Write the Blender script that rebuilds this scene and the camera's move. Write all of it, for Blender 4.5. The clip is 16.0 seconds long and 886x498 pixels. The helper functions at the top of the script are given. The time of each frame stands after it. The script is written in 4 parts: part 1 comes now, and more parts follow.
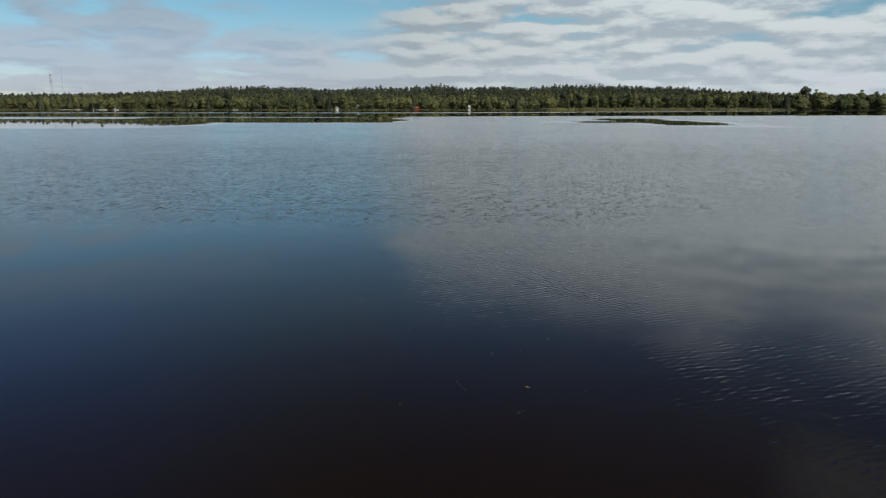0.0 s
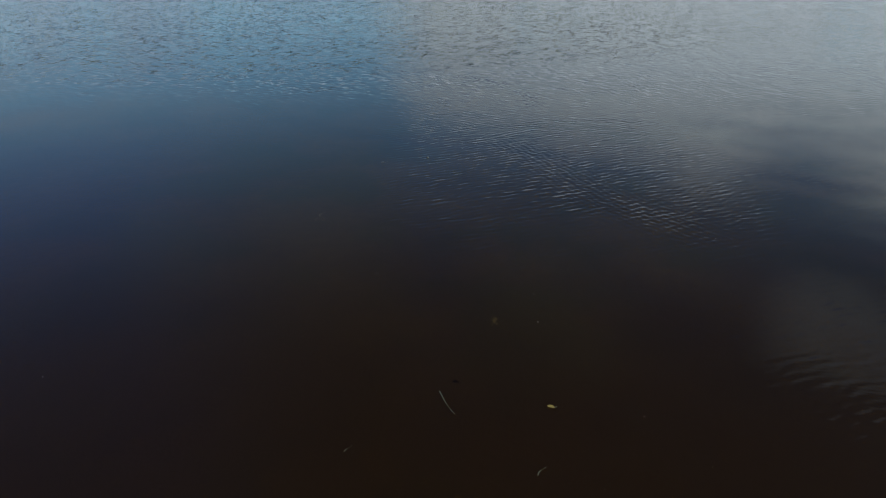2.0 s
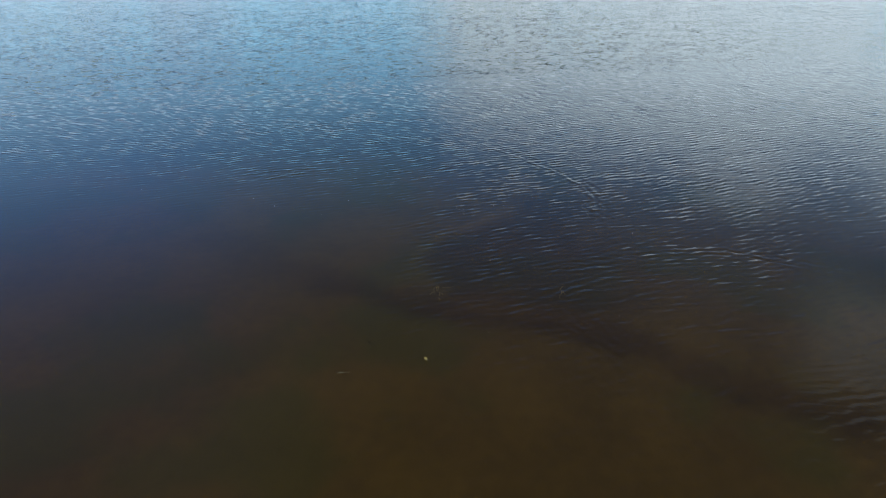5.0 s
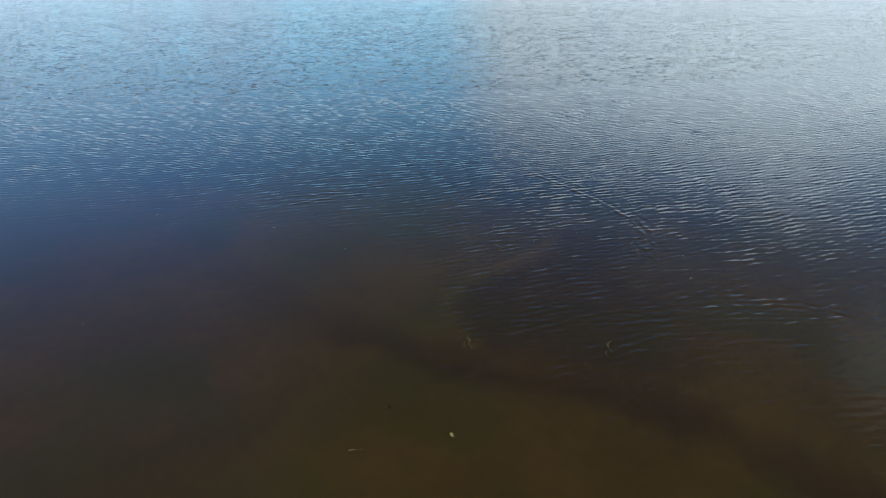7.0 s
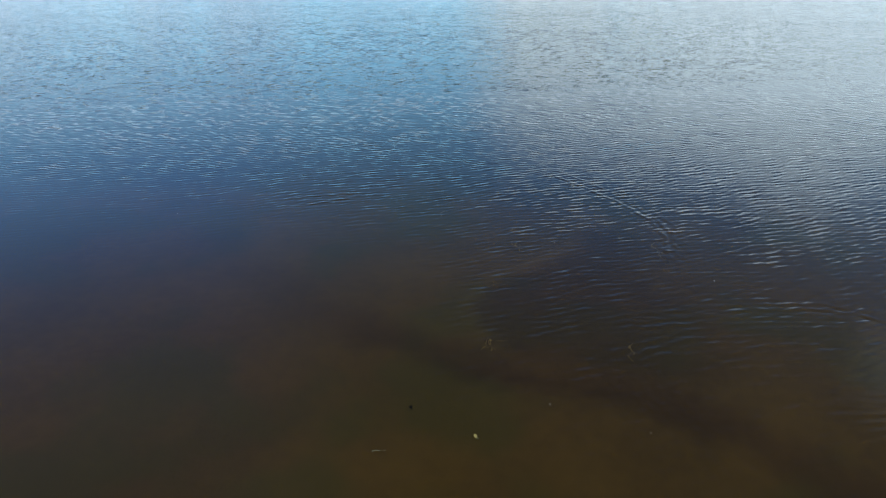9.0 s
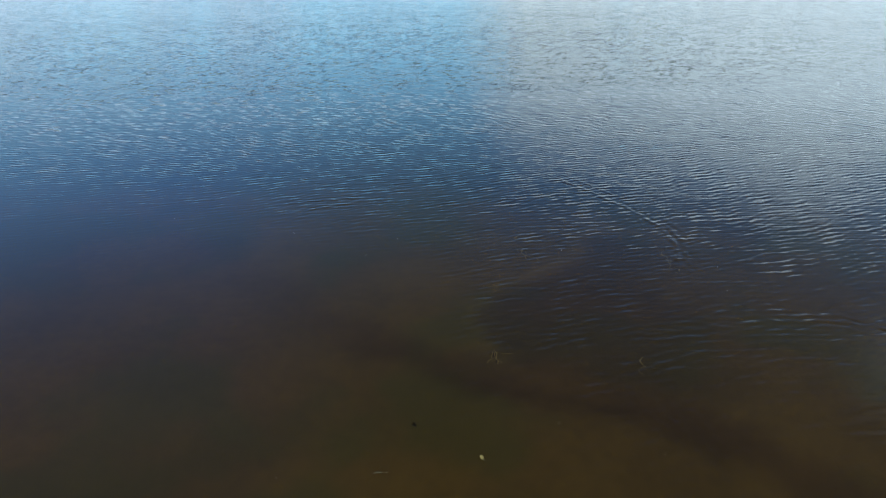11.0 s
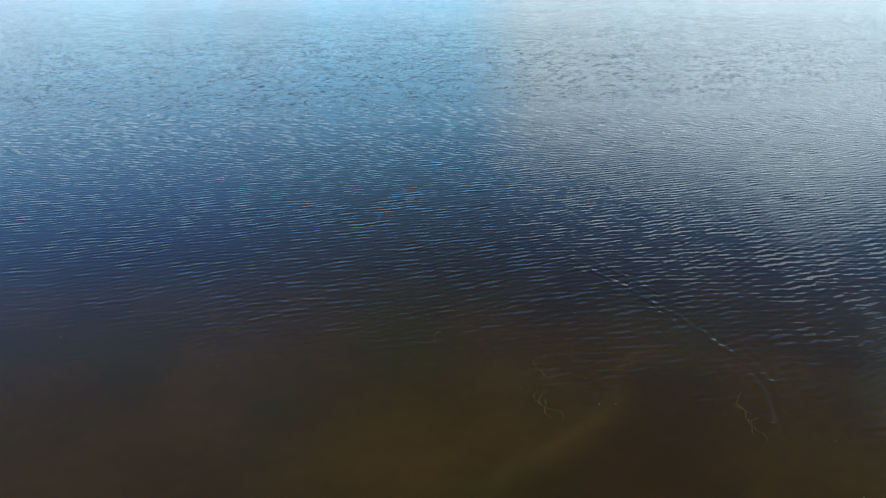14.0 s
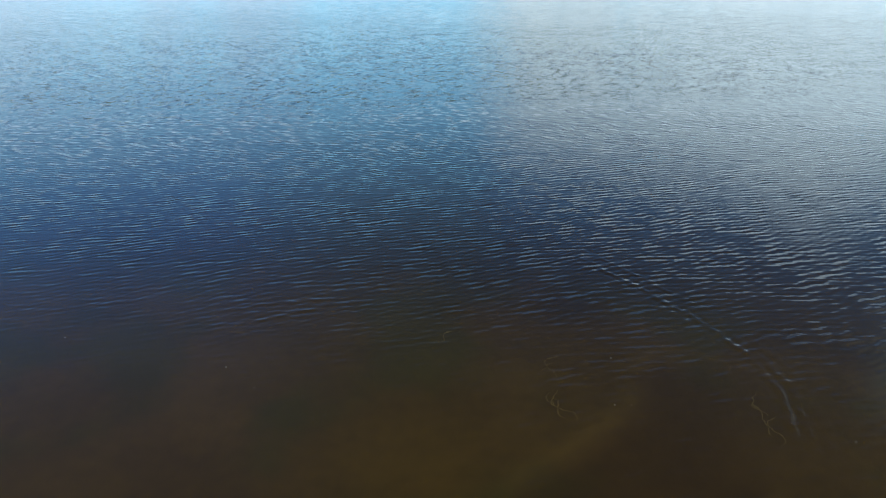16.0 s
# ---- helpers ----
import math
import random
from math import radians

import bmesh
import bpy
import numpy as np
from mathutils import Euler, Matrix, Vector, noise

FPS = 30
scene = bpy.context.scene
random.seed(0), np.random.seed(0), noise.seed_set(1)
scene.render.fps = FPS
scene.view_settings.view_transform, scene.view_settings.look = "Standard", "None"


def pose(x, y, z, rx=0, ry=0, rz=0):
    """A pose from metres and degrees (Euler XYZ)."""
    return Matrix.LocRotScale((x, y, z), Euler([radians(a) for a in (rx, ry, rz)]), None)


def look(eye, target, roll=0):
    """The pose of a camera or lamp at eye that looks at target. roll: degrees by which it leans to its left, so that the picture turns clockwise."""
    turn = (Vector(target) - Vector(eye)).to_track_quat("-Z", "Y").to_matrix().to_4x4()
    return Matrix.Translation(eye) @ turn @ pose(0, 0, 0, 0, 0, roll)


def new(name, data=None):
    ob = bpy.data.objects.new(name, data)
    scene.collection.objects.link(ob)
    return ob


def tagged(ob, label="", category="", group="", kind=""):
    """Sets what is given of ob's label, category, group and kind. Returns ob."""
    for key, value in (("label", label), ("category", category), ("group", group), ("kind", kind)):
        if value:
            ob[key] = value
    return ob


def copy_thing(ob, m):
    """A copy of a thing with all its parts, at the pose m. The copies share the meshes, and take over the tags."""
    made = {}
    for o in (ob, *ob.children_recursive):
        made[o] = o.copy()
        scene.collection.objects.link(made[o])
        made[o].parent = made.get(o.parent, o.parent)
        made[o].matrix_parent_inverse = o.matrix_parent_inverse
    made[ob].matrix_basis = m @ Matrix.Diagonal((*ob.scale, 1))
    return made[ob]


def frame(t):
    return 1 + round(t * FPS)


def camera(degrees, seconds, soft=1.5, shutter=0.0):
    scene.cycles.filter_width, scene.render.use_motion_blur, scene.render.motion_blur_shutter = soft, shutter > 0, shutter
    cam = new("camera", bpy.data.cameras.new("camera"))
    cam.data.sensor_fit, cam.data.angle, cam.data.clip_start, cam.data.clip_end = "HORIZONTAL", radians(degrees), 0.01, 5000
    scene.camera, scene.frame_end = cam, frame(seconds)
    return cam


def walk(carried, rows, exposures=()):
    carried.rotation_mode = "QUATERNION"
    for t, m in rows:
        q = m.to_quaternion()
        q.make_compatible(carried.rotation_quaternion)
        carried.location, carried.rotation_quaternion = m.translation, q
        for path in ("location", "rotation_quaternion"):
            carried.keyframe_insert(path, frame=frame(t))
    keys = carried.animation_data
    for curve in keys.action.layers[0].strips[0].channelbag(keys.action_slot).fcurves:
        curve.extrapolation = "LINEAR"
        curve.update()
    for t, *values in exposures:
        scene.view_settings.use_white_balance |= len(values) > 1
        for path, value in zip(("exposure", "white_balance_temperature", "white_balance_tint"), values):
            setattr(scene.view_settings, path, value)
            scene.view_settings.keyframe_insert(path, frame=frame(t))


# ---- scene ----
cam = camera(64.0, 16.0, soft=1.1)
PATH = [
    (0, pose(-0.000, 0.000, 6.200, 78.45, 0.00, -0.00)),
    (0.5, pose(0.080, 1.624, 6.205, 76.47, 0.00, 0.04)),
    (1, pose(0.158, 3.282, 6.208, 72.94, 0.00, 0.07)),
    (1.5, pose(0.272, 4.876, 6.205, 69.53, 0.00, 0.17)),
    (2, pose(0.371, 6.676, 6.200, 65.51, 0.00, 0.13)),
    (2.5, pose(0.442, 8.470, 6.197, 63.83, 0.00, 0.08)),
    (3, pose(0.513, 10.170, 6.196, 64.12, 0.00, 0.18)),
    (3.5, pose(0.618, 12.001, 6.198, 64.48, 0.00, 0.29)),
    (4, pose(0.667, 13.942, 6.205, 64.94, 0.00, 0.82)),
    (4.2, pose(0.651, 14.647, 6.208, 65.12, 0.00, 1.20)),
    (4.9, pose(0.640, 16.833, 6.234, 65.98, 0.00, 2.59)),
    (5.6, pose(0.605, 18.179, 6.264, 66.86, 0.00, 4.25)),
    (6.3, pose(0.595, 18.716, 6.259, 67.11, 0.00, 5.42)),
    (6.5, pose(0.604, 18.774, 6.249, 67.02, 0.00, 5.60)),
    (7, pose(0.605, 18.819, 6.219, 66.82, 0.00, 6.06)),
    (7.7, pose(0.534, 18.877, 6.182, 66.66, 0.00, 6.51)),
    (9, pose(0.413, 18.853, 6.164, 66.97, 0.00, 7.06)),
    (9.2, pose(0.396, 18.877, 6.162, 66.95, 0.00, 7.12)),
    (9.9, pose(0.365, 18.840, 6.155, 66.96, 0.00, 7.29)),
    (10.6, pose(0.354, 18.961, 6.154, 66.93, 0.00, 7.33)),
    (11.3, pose(0.296, 19.667, 6.163, 67.03, 0.00, 7.34)),
    (11.5, pose(0.263, 19.963, 6.167, 67.10, 0.00, 7.36)),
    (12, pose(0.202, 20.874, 6.179, 67.20, 0.00, 7.33)),
    (12.5, pose(0.112, 21.971, 6.190, 67.13, 0.00, 7.38)),
    (13, pose(0.035, 23.036, 6.203, 67.23, 0.00, 7.49)),
    (13.5, pose(-0.023, 23.965, 6.217, 67.55, 0.00, 7.61)),
    (14, pose(-0.034, 24.574, 6.228, 67.92, 0.00, 7.76)),
    (14.5, pose(-0.071, 24.718, 6.222, 67.89, 0.00, 7.74)),
    (15.2, pose(-0.161, 24.708, 6.192, 67.83, 0.00, 7.70)),
    (16, pose(-0.271, 24.703, 6.143, 67.91, 0.00, 7.60)),
]
walk(cam, PATH, [(0.0, -0.22, 6370, 8), (1.0, -0.24, 6250, 8), (2.0, 0.12, 6180, 8), (3.0, 0.54, 6120, 7), (4.2, 0.74, 6000, 5), (6.3, 0.95, 5950, 5),
                 (9.0, 0.97, 5850, 3), (16.0, 0.96, 5740, 0)])

# ---- sky and sun ----
SUN_AZ, SUN_EL = radians(142), radians(33)     # compass angle from +y towards +x, and height


class Graph:
    """Short calls for building a node tree."""

    def __init__(self, tree):
        self.tree = tree

    def node(self, kind, links=None, **settings):
        n = self.tree.nodes.new(kind)
        for key, value in settings.items():
            setattr(n, key, value)
        for key, value in (links or {}).items():
            self.put(n.inputs[key], value)
        return n

    def put(self, socket, value):
        if isinstance(value, bpy.types.NodeSocket):
            self.tree.links.new(value, socket)
        else:
            socket.default_value = value

    def math(self, op, a, b=0.0, clamp=False):
        n = self.node("ShaderNodeMath", {0: a, 1: b}, operation=op)
        n.use_clamp = clamp
        return n.outputs[0]

    def step(self, value, lo, hi, to_lo=0.0, to_hi=1.0):
        n = self.node("ShaderNodeMapRange", {"Value": value, "From Min": lo, "From Max": hi, "To Min": to_lo, "To Max": to_hi})
        n.interpolation_type = "SMOOTHSTEP"
        return n.outputs["Result"]

    def noise(self, vector, scale, detail=2.0, rough=0.5, out="Fac"):
        n = self.node("ShaderNodeTexNoise", {"Vector": vector, "Scale": scale, "Detail": detail, "Roughness": rough})
        return n.outputs[out]

    def mix(self, fac, a, b):
        n = self.node("ShaderNodeMix", data_type="RGBA")
        self.put(n.inputs[0], fac), self.put(n.inputs[6], a), self.put(n.inputs[7], b)
        return n.outputs[2]

    def scaled(self, vector, sx, sy, sz, ox=0.0, oy=0.0, oz=0.0):
        n = self.node("ShaderNodeMapping", {"Vector": vector, "Scale": (sx, sy, sz), "Location": (ox, oy, oz)})
        return n.outputs[0]


def build_world():
    world = bpy.data.worlds.new("world")
    scene.world = world
    world.use_nodes = True
    world.node_tree.nodes.clear()
    g = Graph(world.node_tree)
    sky = g.node("ShaderNodeTexSky", sky_type="NISHITA")
    sky.sun_disc, sky.sun_elevation, sky.sun_rotation = False, SUN_EL, SUN_AZ
    sky.air_density, sky.dust_density, sky.ozone_density = 1.0, 0.3, 3.0
    way = g.node("ShaderNodeTexCoord").outputs["Generated"]

    def density(at):
        """How thick the cloud is in a direction: a flat layer seen in perspective, with billows."""
        xyz = g.node("ShaderNodeSeparateXYZ", {0: at})
        x, y, z = xyz.outputs[0], xyz.outputs[1], xyz.outputs[2]
        drop = g.math("ADD", g.math("MAXIMUM", z, 0.0), 0.09)
        flat = g.node("ShaderNodeCombineXYZ", {0: g.math("DIVIDE", x, drop), 1: g.math("MULTIPLY", g.math("DIVIDE", y, drop), 0.75), 2: 0.0}).outputs[0]
        flat = g.scaled(flat, 1.0, 1.0, 1.0, CLOUD_AT[0], CLOUD_AT[1], 0.0)
        big, mid = g.noise(flat, 0.45, 2.0, 0.5), g.noise(flat, 1.4, 3.0, 0.5)
        puff = g.noise(g.scaled(at, 8.0, 8.0, 40.0), 1.0, 9.0, 0.64)
        stir = g.node("ShaderNodeVectorMath", {0: g.noise(g.scaled(at, 20.0, 20.0, 46.0), 1.0, 5.0, 0.6, "Color"), 3: 1.2}, operation="SCALE").outputs[0]
        heap = g.node("ShaderNodeVectorMath", {0: g.scaled(at, 13.0, 13.0, 56.0), 1: stir}, operation="ADD").outputs[0]
        heap = g.node("ShaderNodeTexVoronoi", {"Vector": heap, "Scale": 1.0, "Smoothness": 0.35}, feature="SMOOTH_F1").outputs["Distance"]
        body = g.math("ADD", g.math("ADD", g.math("MULTIPLY", big, 0.34), g.math("MULTIPLY", mid, 0.25)), g.math("MULTIPLY", puff, 0.42))
        low = g.step(z, 0.14, 0.22, 0.25, 0.04)      # heaped edges show in the far clouds only
        body = g.math("ADD", g.math("ADD", body, g.math("MULTIPLY", g.math("SUBTRACT", 0.60, heap), low)), 0.08)
        # thicker low over the far shore and to the right, clearer overhead
        side = g.math("DIVIDE", x, g.math("MAXIMUM", y, 0.08))
        body = g.math("ADD", body, g.math("MULTIPLY", g.step(side, -0.16, 0.04), 0.07))
        body = g.math("ADD", body, g.math("MULTIPLY", g.step(side, 0.08, 0.24), g.step(z, 0.08, 0.15, 0.0, 0.07)))
        body = g.math("ADD", body, g.math("MULTIPLY", g.math("MULTIPLY", g.step(side, -0.20, -0.08, 1.0, 0.0), g.step(z, 0.07, 0.12)), -0.035))
        body = g.math("ADD", body, g.step(z, 0.03, 0.13, 0.09, 0.0))
        body = g.math("ADD", body, g.math("MULTIPLY", g.step(side, -0.36, -0.26, 0.06, 0.0), g.step(z, 0.05, 0.09)))
        return g.math("SUBTRACT", body, g.math("MULTIPLY", g.step(z, 0.16, 0.42), g.step(side, -0.1, 0.5, 0.155, 0.16))), z

    body, z = density(way)
    above, _ = density(g.node("ShaderNodeVectorMath", {0: way, 1: (0.006, -0.004, 0.010)}, operation="ADD").outputs[0])
    cover = g.step(body, g.step(z, 0.13, 0.26, 0.545, 0.41), g.step(z, 0.13, 0.26, 0.69, 0.77))
    # the cloud bank ends at a ragged upper edge, lower on one side; above it there is deep blue and one more cloud
    xyz = g.node("ShaderNodeSeparateXYZ", {0: way})
    side = g.math("DIVIDE", xyz.outputs[0], g.math("MAXIMUM", xyz.outputs[1], 0.08))
    ragged = g.math("ADD", z, g.math("MULTIPLY", g.math("SUBTRACT", g.noise(g.scaled(way, 5.0, 5.0, 7.0), 1.0, 4.0, 0.55), 0.5), 0.09))
    edge = g.math("ADD", side, g.math("MULTIPLY", g.math("SUBTRACT", g.noise(g.scaled(way, 9.0, 9.0, 14.0), 1.0, 3.0, 0.55), 0.5), 0.09))
    right = g.step(edge, -0.12, -0.02)
    lane = g.math("MULTIPLY", g.math("MULTIPLY", g.step(edge, -0.33, -0.20), g.step(edge, -0.115, -0.035, 1.0, 0.0)), g.step(z, 0.07, 0.11))
    top = g.math("ADD", g.math("ADD", 0.235, g.math("MULTIPLY", right, 0.045)), g.step(side, 0.12, 0.40, 0.0, 0.042))
    cap = g.step(g.math("SUBTRACT", ragged, top), -0.065, 0.045, 1.0, 0.05)
    gap = g.math("MULTIPLY", g.math("MULTIPLY", g.step(edge, 0.40, 0.49), g.step(edge, 0.52, 0.68, 1.0, 0.0)), g.math("MULTIPLY", g.step(ragged, 0.20, 0.27), g.step(ragged, 0.31, 0.36, 1.0, 0.0)))
    cap = g.math("MULTIPLY", cap, g.math("SUBTRACT", 1.0, g.math("MULTIPLY", gap, 0.6)))
    cap = g.math("MULTIPLY", cap, g.math("SUBTRACT", 1.0, g.math("MULTIPLY", lane, 0.85)))
    cover = g.math("MULTIPLY", cover, g.math("MULTIPLY", cap, g.math("MULTIPLY", g.step(z, 0.10, 0.27, 1.0, 0.66), g.step(xyz.outputs[0], -0.28, 0.02, 0.70, 1.0))))
    lone = g.math("MULTIPLY", g.math("MULTIPLY", g.step(side, 0.46, 0.60), g.step(side, 0.75, 0.95, 1.0, 0.0)), g.math("MULTIPLY", g.step(ragged, 0.38, 0.43), g.step(ragged, 0.47, 0.53, 1.0, 0.0)))
    cover = g.math("MAXIMUM", cover, g.math("MULTIPLY", lone, 0.20))
    # tops turned to the sun are bright, bases and thick middles grey
    lit = g.step(g.math("SUBTRACT", body, above), -0.085, 0.085)
    shade = g.math("SUBTRACT", g.math("ADD", 0.12, g.math("MULTIPLY", lit, 0.96)), g.math("MULTIPLY", g.step(body, 0.62, 0.86), 0.12), True)
    colour = g.mix(shade, (0.51, 0.59, 0.66, 1), (0.87, 0.935, 0.95, 1))
    colour = g.mix(g.step(z, 0.0, 0.11, 0.4, 0.0), colour, (0.76, 0.82, 0.90, 1))
    colour = g.mix(g.step(xyz.outputs[0], -0.3, 0.0, 0.5, 0.0), colour, (0.70, 0.74, 0.98, 1))
    tint = g.node("ShaderNodeMix", data_type="RGBA", blend_type="MULTIPLY")
    g.put(tint.inputs[0], 1.0), g.put(tint.inputs[6], sky.outputs[0]), g.put(tint.inputs[7], g.mix(g.step(z, 0.18, 0.36), g.mix(g.step(z, 0.03, 0.13), (0.83, 0.89, 1.10, 1), (0.75, 0.965, 0.985, 1)), g.mix(g.step(side, -0.55, -0.22), (0.65, 0.90, 1.23, 1), g.mix(right, (0.72, 0.93, 1.0, 1), (0.60, 0.90, 1.12, 1)))))
    blue = g.node("ShaderNodeBackground", {"Color": tint.outputs[2], "Strength": g.step(z, 0.10, 0.54, 0.096, g.step(side, -0.55, -0.05, 0.045, 0.027))})
    cloud = g.node("ShaderNodeBackground", {"Color": colour, "Strength": g.step(xyz.outputs[0], -0.35, 0.35, g.step(z, 0.06, 0.13, 0.66, 0.52), g.step(z, 0.07, 0.17, 0.82, 0.92))})
    both = g.node("ShaderNodeMixShader", {0: cover, 1: blue.outputs[0], 2: cloud.outputs[0]})
    g.node("ShaderNodeOutputWorld", {"Surface": both.outputs[0]})


CLOUD_AT = (3.7, 1.2)
build_world()
sun = new("sun", bpy.data.lights.new("sun", "SUN"))
sun.data.energy, sun.data.angle, sun.data.color = 3.2, radians(0.6), (1.0, 0.94, 0.85)
sun_from = Vector((math.sin(SUN_AZ) * math.cos(SUN_EL), math.cos(SUN_AZ) * math.cos(SUN_EL), math.sin(SUN_EL)))
sun.matrix_world = look(sun_from * 100, (0, 0, 0))

# ---- materials ----


def material(name):
    m = bpy.data.materials.new(name)
    m.use_nodes = True
    m.node_tree.nodes.clear()
    g = Graph(m.node_tree)
    p = g.node("ShaderNodeBsdfPrincipled")
    g.node("ShaderNodeOutputMaterial", {"Surface": p.outputs[0]})
    return m, g, p


def place(g):
    return g.node("ShaderNodeNewGeometry").outputs["Position"]


def plain(name, colour, rough=0.7, metal=0.0, grain=6.0, vary=0.25):
    """A surface of one paint or stuff, with grain and weathering."""
    m, g, p = material(name)
    at = place(g)
    fine, broad = g.noise(at, grain, 6.0, 0.6), g.noise(at, grain * 0.12, 3.0)
    mixed = g.math("ADD", g.math("MULTIPLY", fine, 0.5), g.math("MULTIPLY", broad, 0.5))
    dark = tuple(c * (1 - vary) for c in colour) + (1,)
    light = tuple(min(1, c * (1 + vary)) for c in colour) + (1,)
    g.put(p.inputs["Base Color"], g.mix(g.step(mixed, 0.3, 0.7), dark, light))
    g.put(p.inputs["Roughness"], rough), g.put(p.inputs["Metallic"], metal)
    b = g.node("ShaderNodeBump", {"Height": fine, "Strength": 0.3, "Distance": 0.01})
    g.put(p.inputs["Normal"], b.outputs[0])
    return m


def foliage(name, dark, light, tip):
    """Leaves: hue drifts from tree to tree and from spray to spray."""
    m, g, p = material(name)
    at = place(g)
    tree = g.noise(at, 0.034, 3.0)
    spray = g.node("ShaderNodeNewGeometry").outputs["Random Per Island"]
    fac = g.math("ADD", g.math("MULTIPLY", g.step(tree, 0.42, 0.58), 0.6), g.math("MULTIPLY", spray, 0.2))
    fac = g.math("ADD", fac, g.math("MULTIPLY", g.math("SUBTRACT", g.node("ShaderNodeObjectInfo").outputs["Random"], 0.3), 0.6))
    fac = g.math("ADD", fac, g.node("ShaderNodeAttribute", attribute_name="tint").outputs["Fac"], True)
    base = g.mix(fac, (*dark, 1), (*light, 1))
    autumn = g.math("MULTIPLY", g.step(g.noise(g.scaled(at, 1, 1, 1, 31, 7, 0), 0.09, 1.0), 0.58, 0.72), 0.3)
    g.put(p.inputs["Base Color"], g.mix(autumn, base, (*tip, 1)))
    g.put(p.inputs["Roughness"], 0.75)
    g.put(p.inputs["Specular IOR Level"], 0.2)
    return m


# wind waves: length in metres, direction from straight ahead in degrees, slope, phase
WAVES = [(0.092, -8, 0.011, 0.3), (0.125, 44, 0.016, 2.1), (0.158, 8, 0.021, 4.0), (0.177, 36, 0.025, 1.2), (0.197, 20, 0.027, 5.1), (0.217, 32, 0.025, 3.3),
         (0.243, 14, 0.022, 0.9), (0.29, 26, 0.015, 2.7), (0.42, 16, 0.008, 4.4)]


def water_material():
    m, g, p = material("lake_water")
    at = place(g)
    xyz = g.node("ShaderNodeSeparateXYZ", {0: at})
    # smooth-edged lanes of calm water among the rippled water
    wob = g.noise(g.scaled(at, 0.008, 0.02, 1), 1.0, 3.0, 0.6, "Color")
    wob = g.node("ShaderNodeSeparateColor", {0: wob})
    x = g.math("ADD", xyz.outputs[0], g.math("MULTIPLY", g.math("SUBTRACT", wob.outputs[0], 0.5), 40.0))
    y = g.math("ADD", xyz.outputs[1], g.math("MULTIPLY", g.math("SUBTRACT", wob.outputs[1], 0.5), 36.0))

    def lane(x0, x1, y0, y1, ex, ey):
        a = g.math("MULTIPLY", g.step(x, x0 - ex, x0 + ex), g.step(x, x1 - ex, x1 + ex, 1.0, 0.0))
        b = g.math("MULTIPLY", g.step(y, y0 - ey, y0 + ey), g.step(y, y1 - ey, y1 + ey, 1.0, 0.0))
        return g.math("MULTIPLY", a, b)

    out = g.math("MAXIMUM", x, 0.0)
    calm = g.step(g.math("SUBTRACT", y, g.math("MULTIPLY", out, 0.16)), 352, 380)
    band = g.math("SUBTRACT", y, g.math("MULTIPLY", out, 0.42))
    for box in ((-400, -74, 190, 312, 8, 6), (-700, -16, 240, 800, 8, 8), (62, 97, 200, 318, 9, 20), (40, 78, 244, 268, 14, 8)):
        calm = g.math("MAXIMUM", calm, lane(*box))
    for box in ((-900, -150, 308, 350, 30, 6), (-150, -40, 342, 350, 20, 3)):
        calm = g.math("SUBTRACT", calm, lane(*box), True)
    streak = g.math("MULTIPLY", g.step(band, 496, 512), g.step(band, 538, 556, 1.0, 0.0))
    calm = g.math("SUBTRACT", calm, streak, True)
    # breeze comes in patches
    breeze = g.step(g.noise(g.scaled(at, 0.03, 0.05, 1), 1.0, 3.0, 0.55), 0.3, 0.7, 0.85, 1.08)
    breeze = g.math("MULTIPLY", breeze, g.step(g.noise(g.scaled(at, 1, 1, 1, 5, 3, 0), 0.55, 2.0), 0.3, 0.7, 0.65, 1.3))
    # the lee: ruffled beyond it, half ruffled in a tongue that reaches in
    near_calm = g.step(g.math("SUBTRACT", xyz.outputs[1], g.step(xyz.outputs[0], -6.0, 2.0, 2.0, 0.0)), 29.5, 41.5, 0.04, g.step(xyz.outputs[0], -3.0, 5.0, 1.0, 1.2))
    tongue = g.math("MULTIPLY", g.step(xyz.outputs[0], -2.5, 0.5), g.step(xyz.outputs[0], 7.0, 9.5, 1.0, 0.0))
    near_calm = g.math("MAXIMUM", near_calm, g.math("MULTIPLY", tongue, g.step(xyz.outputs[1], 18.0, 24.0, 0.04, 0.40)))
    gust = g.math("MULTIPLY", g.step(xyz.outputs[0], 3.5, 7.0), g.step(xyz.outputs[1], 16.5, 19.5, 0.3, 0.0))
    near_calm = g.math("ADD", near_calm, gust)
    force = g.math("MULTIPLY", g.math("MULTIPLY", breeze, near_calm), g.math("SUBTRACT", 1.0, g.math("MULTIPLY", calm, 0.985)))
    flurry = g.step(g.noise(g.scaled(at, 1.3, 1.9, 1, 2, 6, 0), 1.0, 2.0, 0.5), 0.30, 0.72, 0.45, 1.55)
    # ripples: trains of short waves that run within a narrow fan of directions
    drifts = []
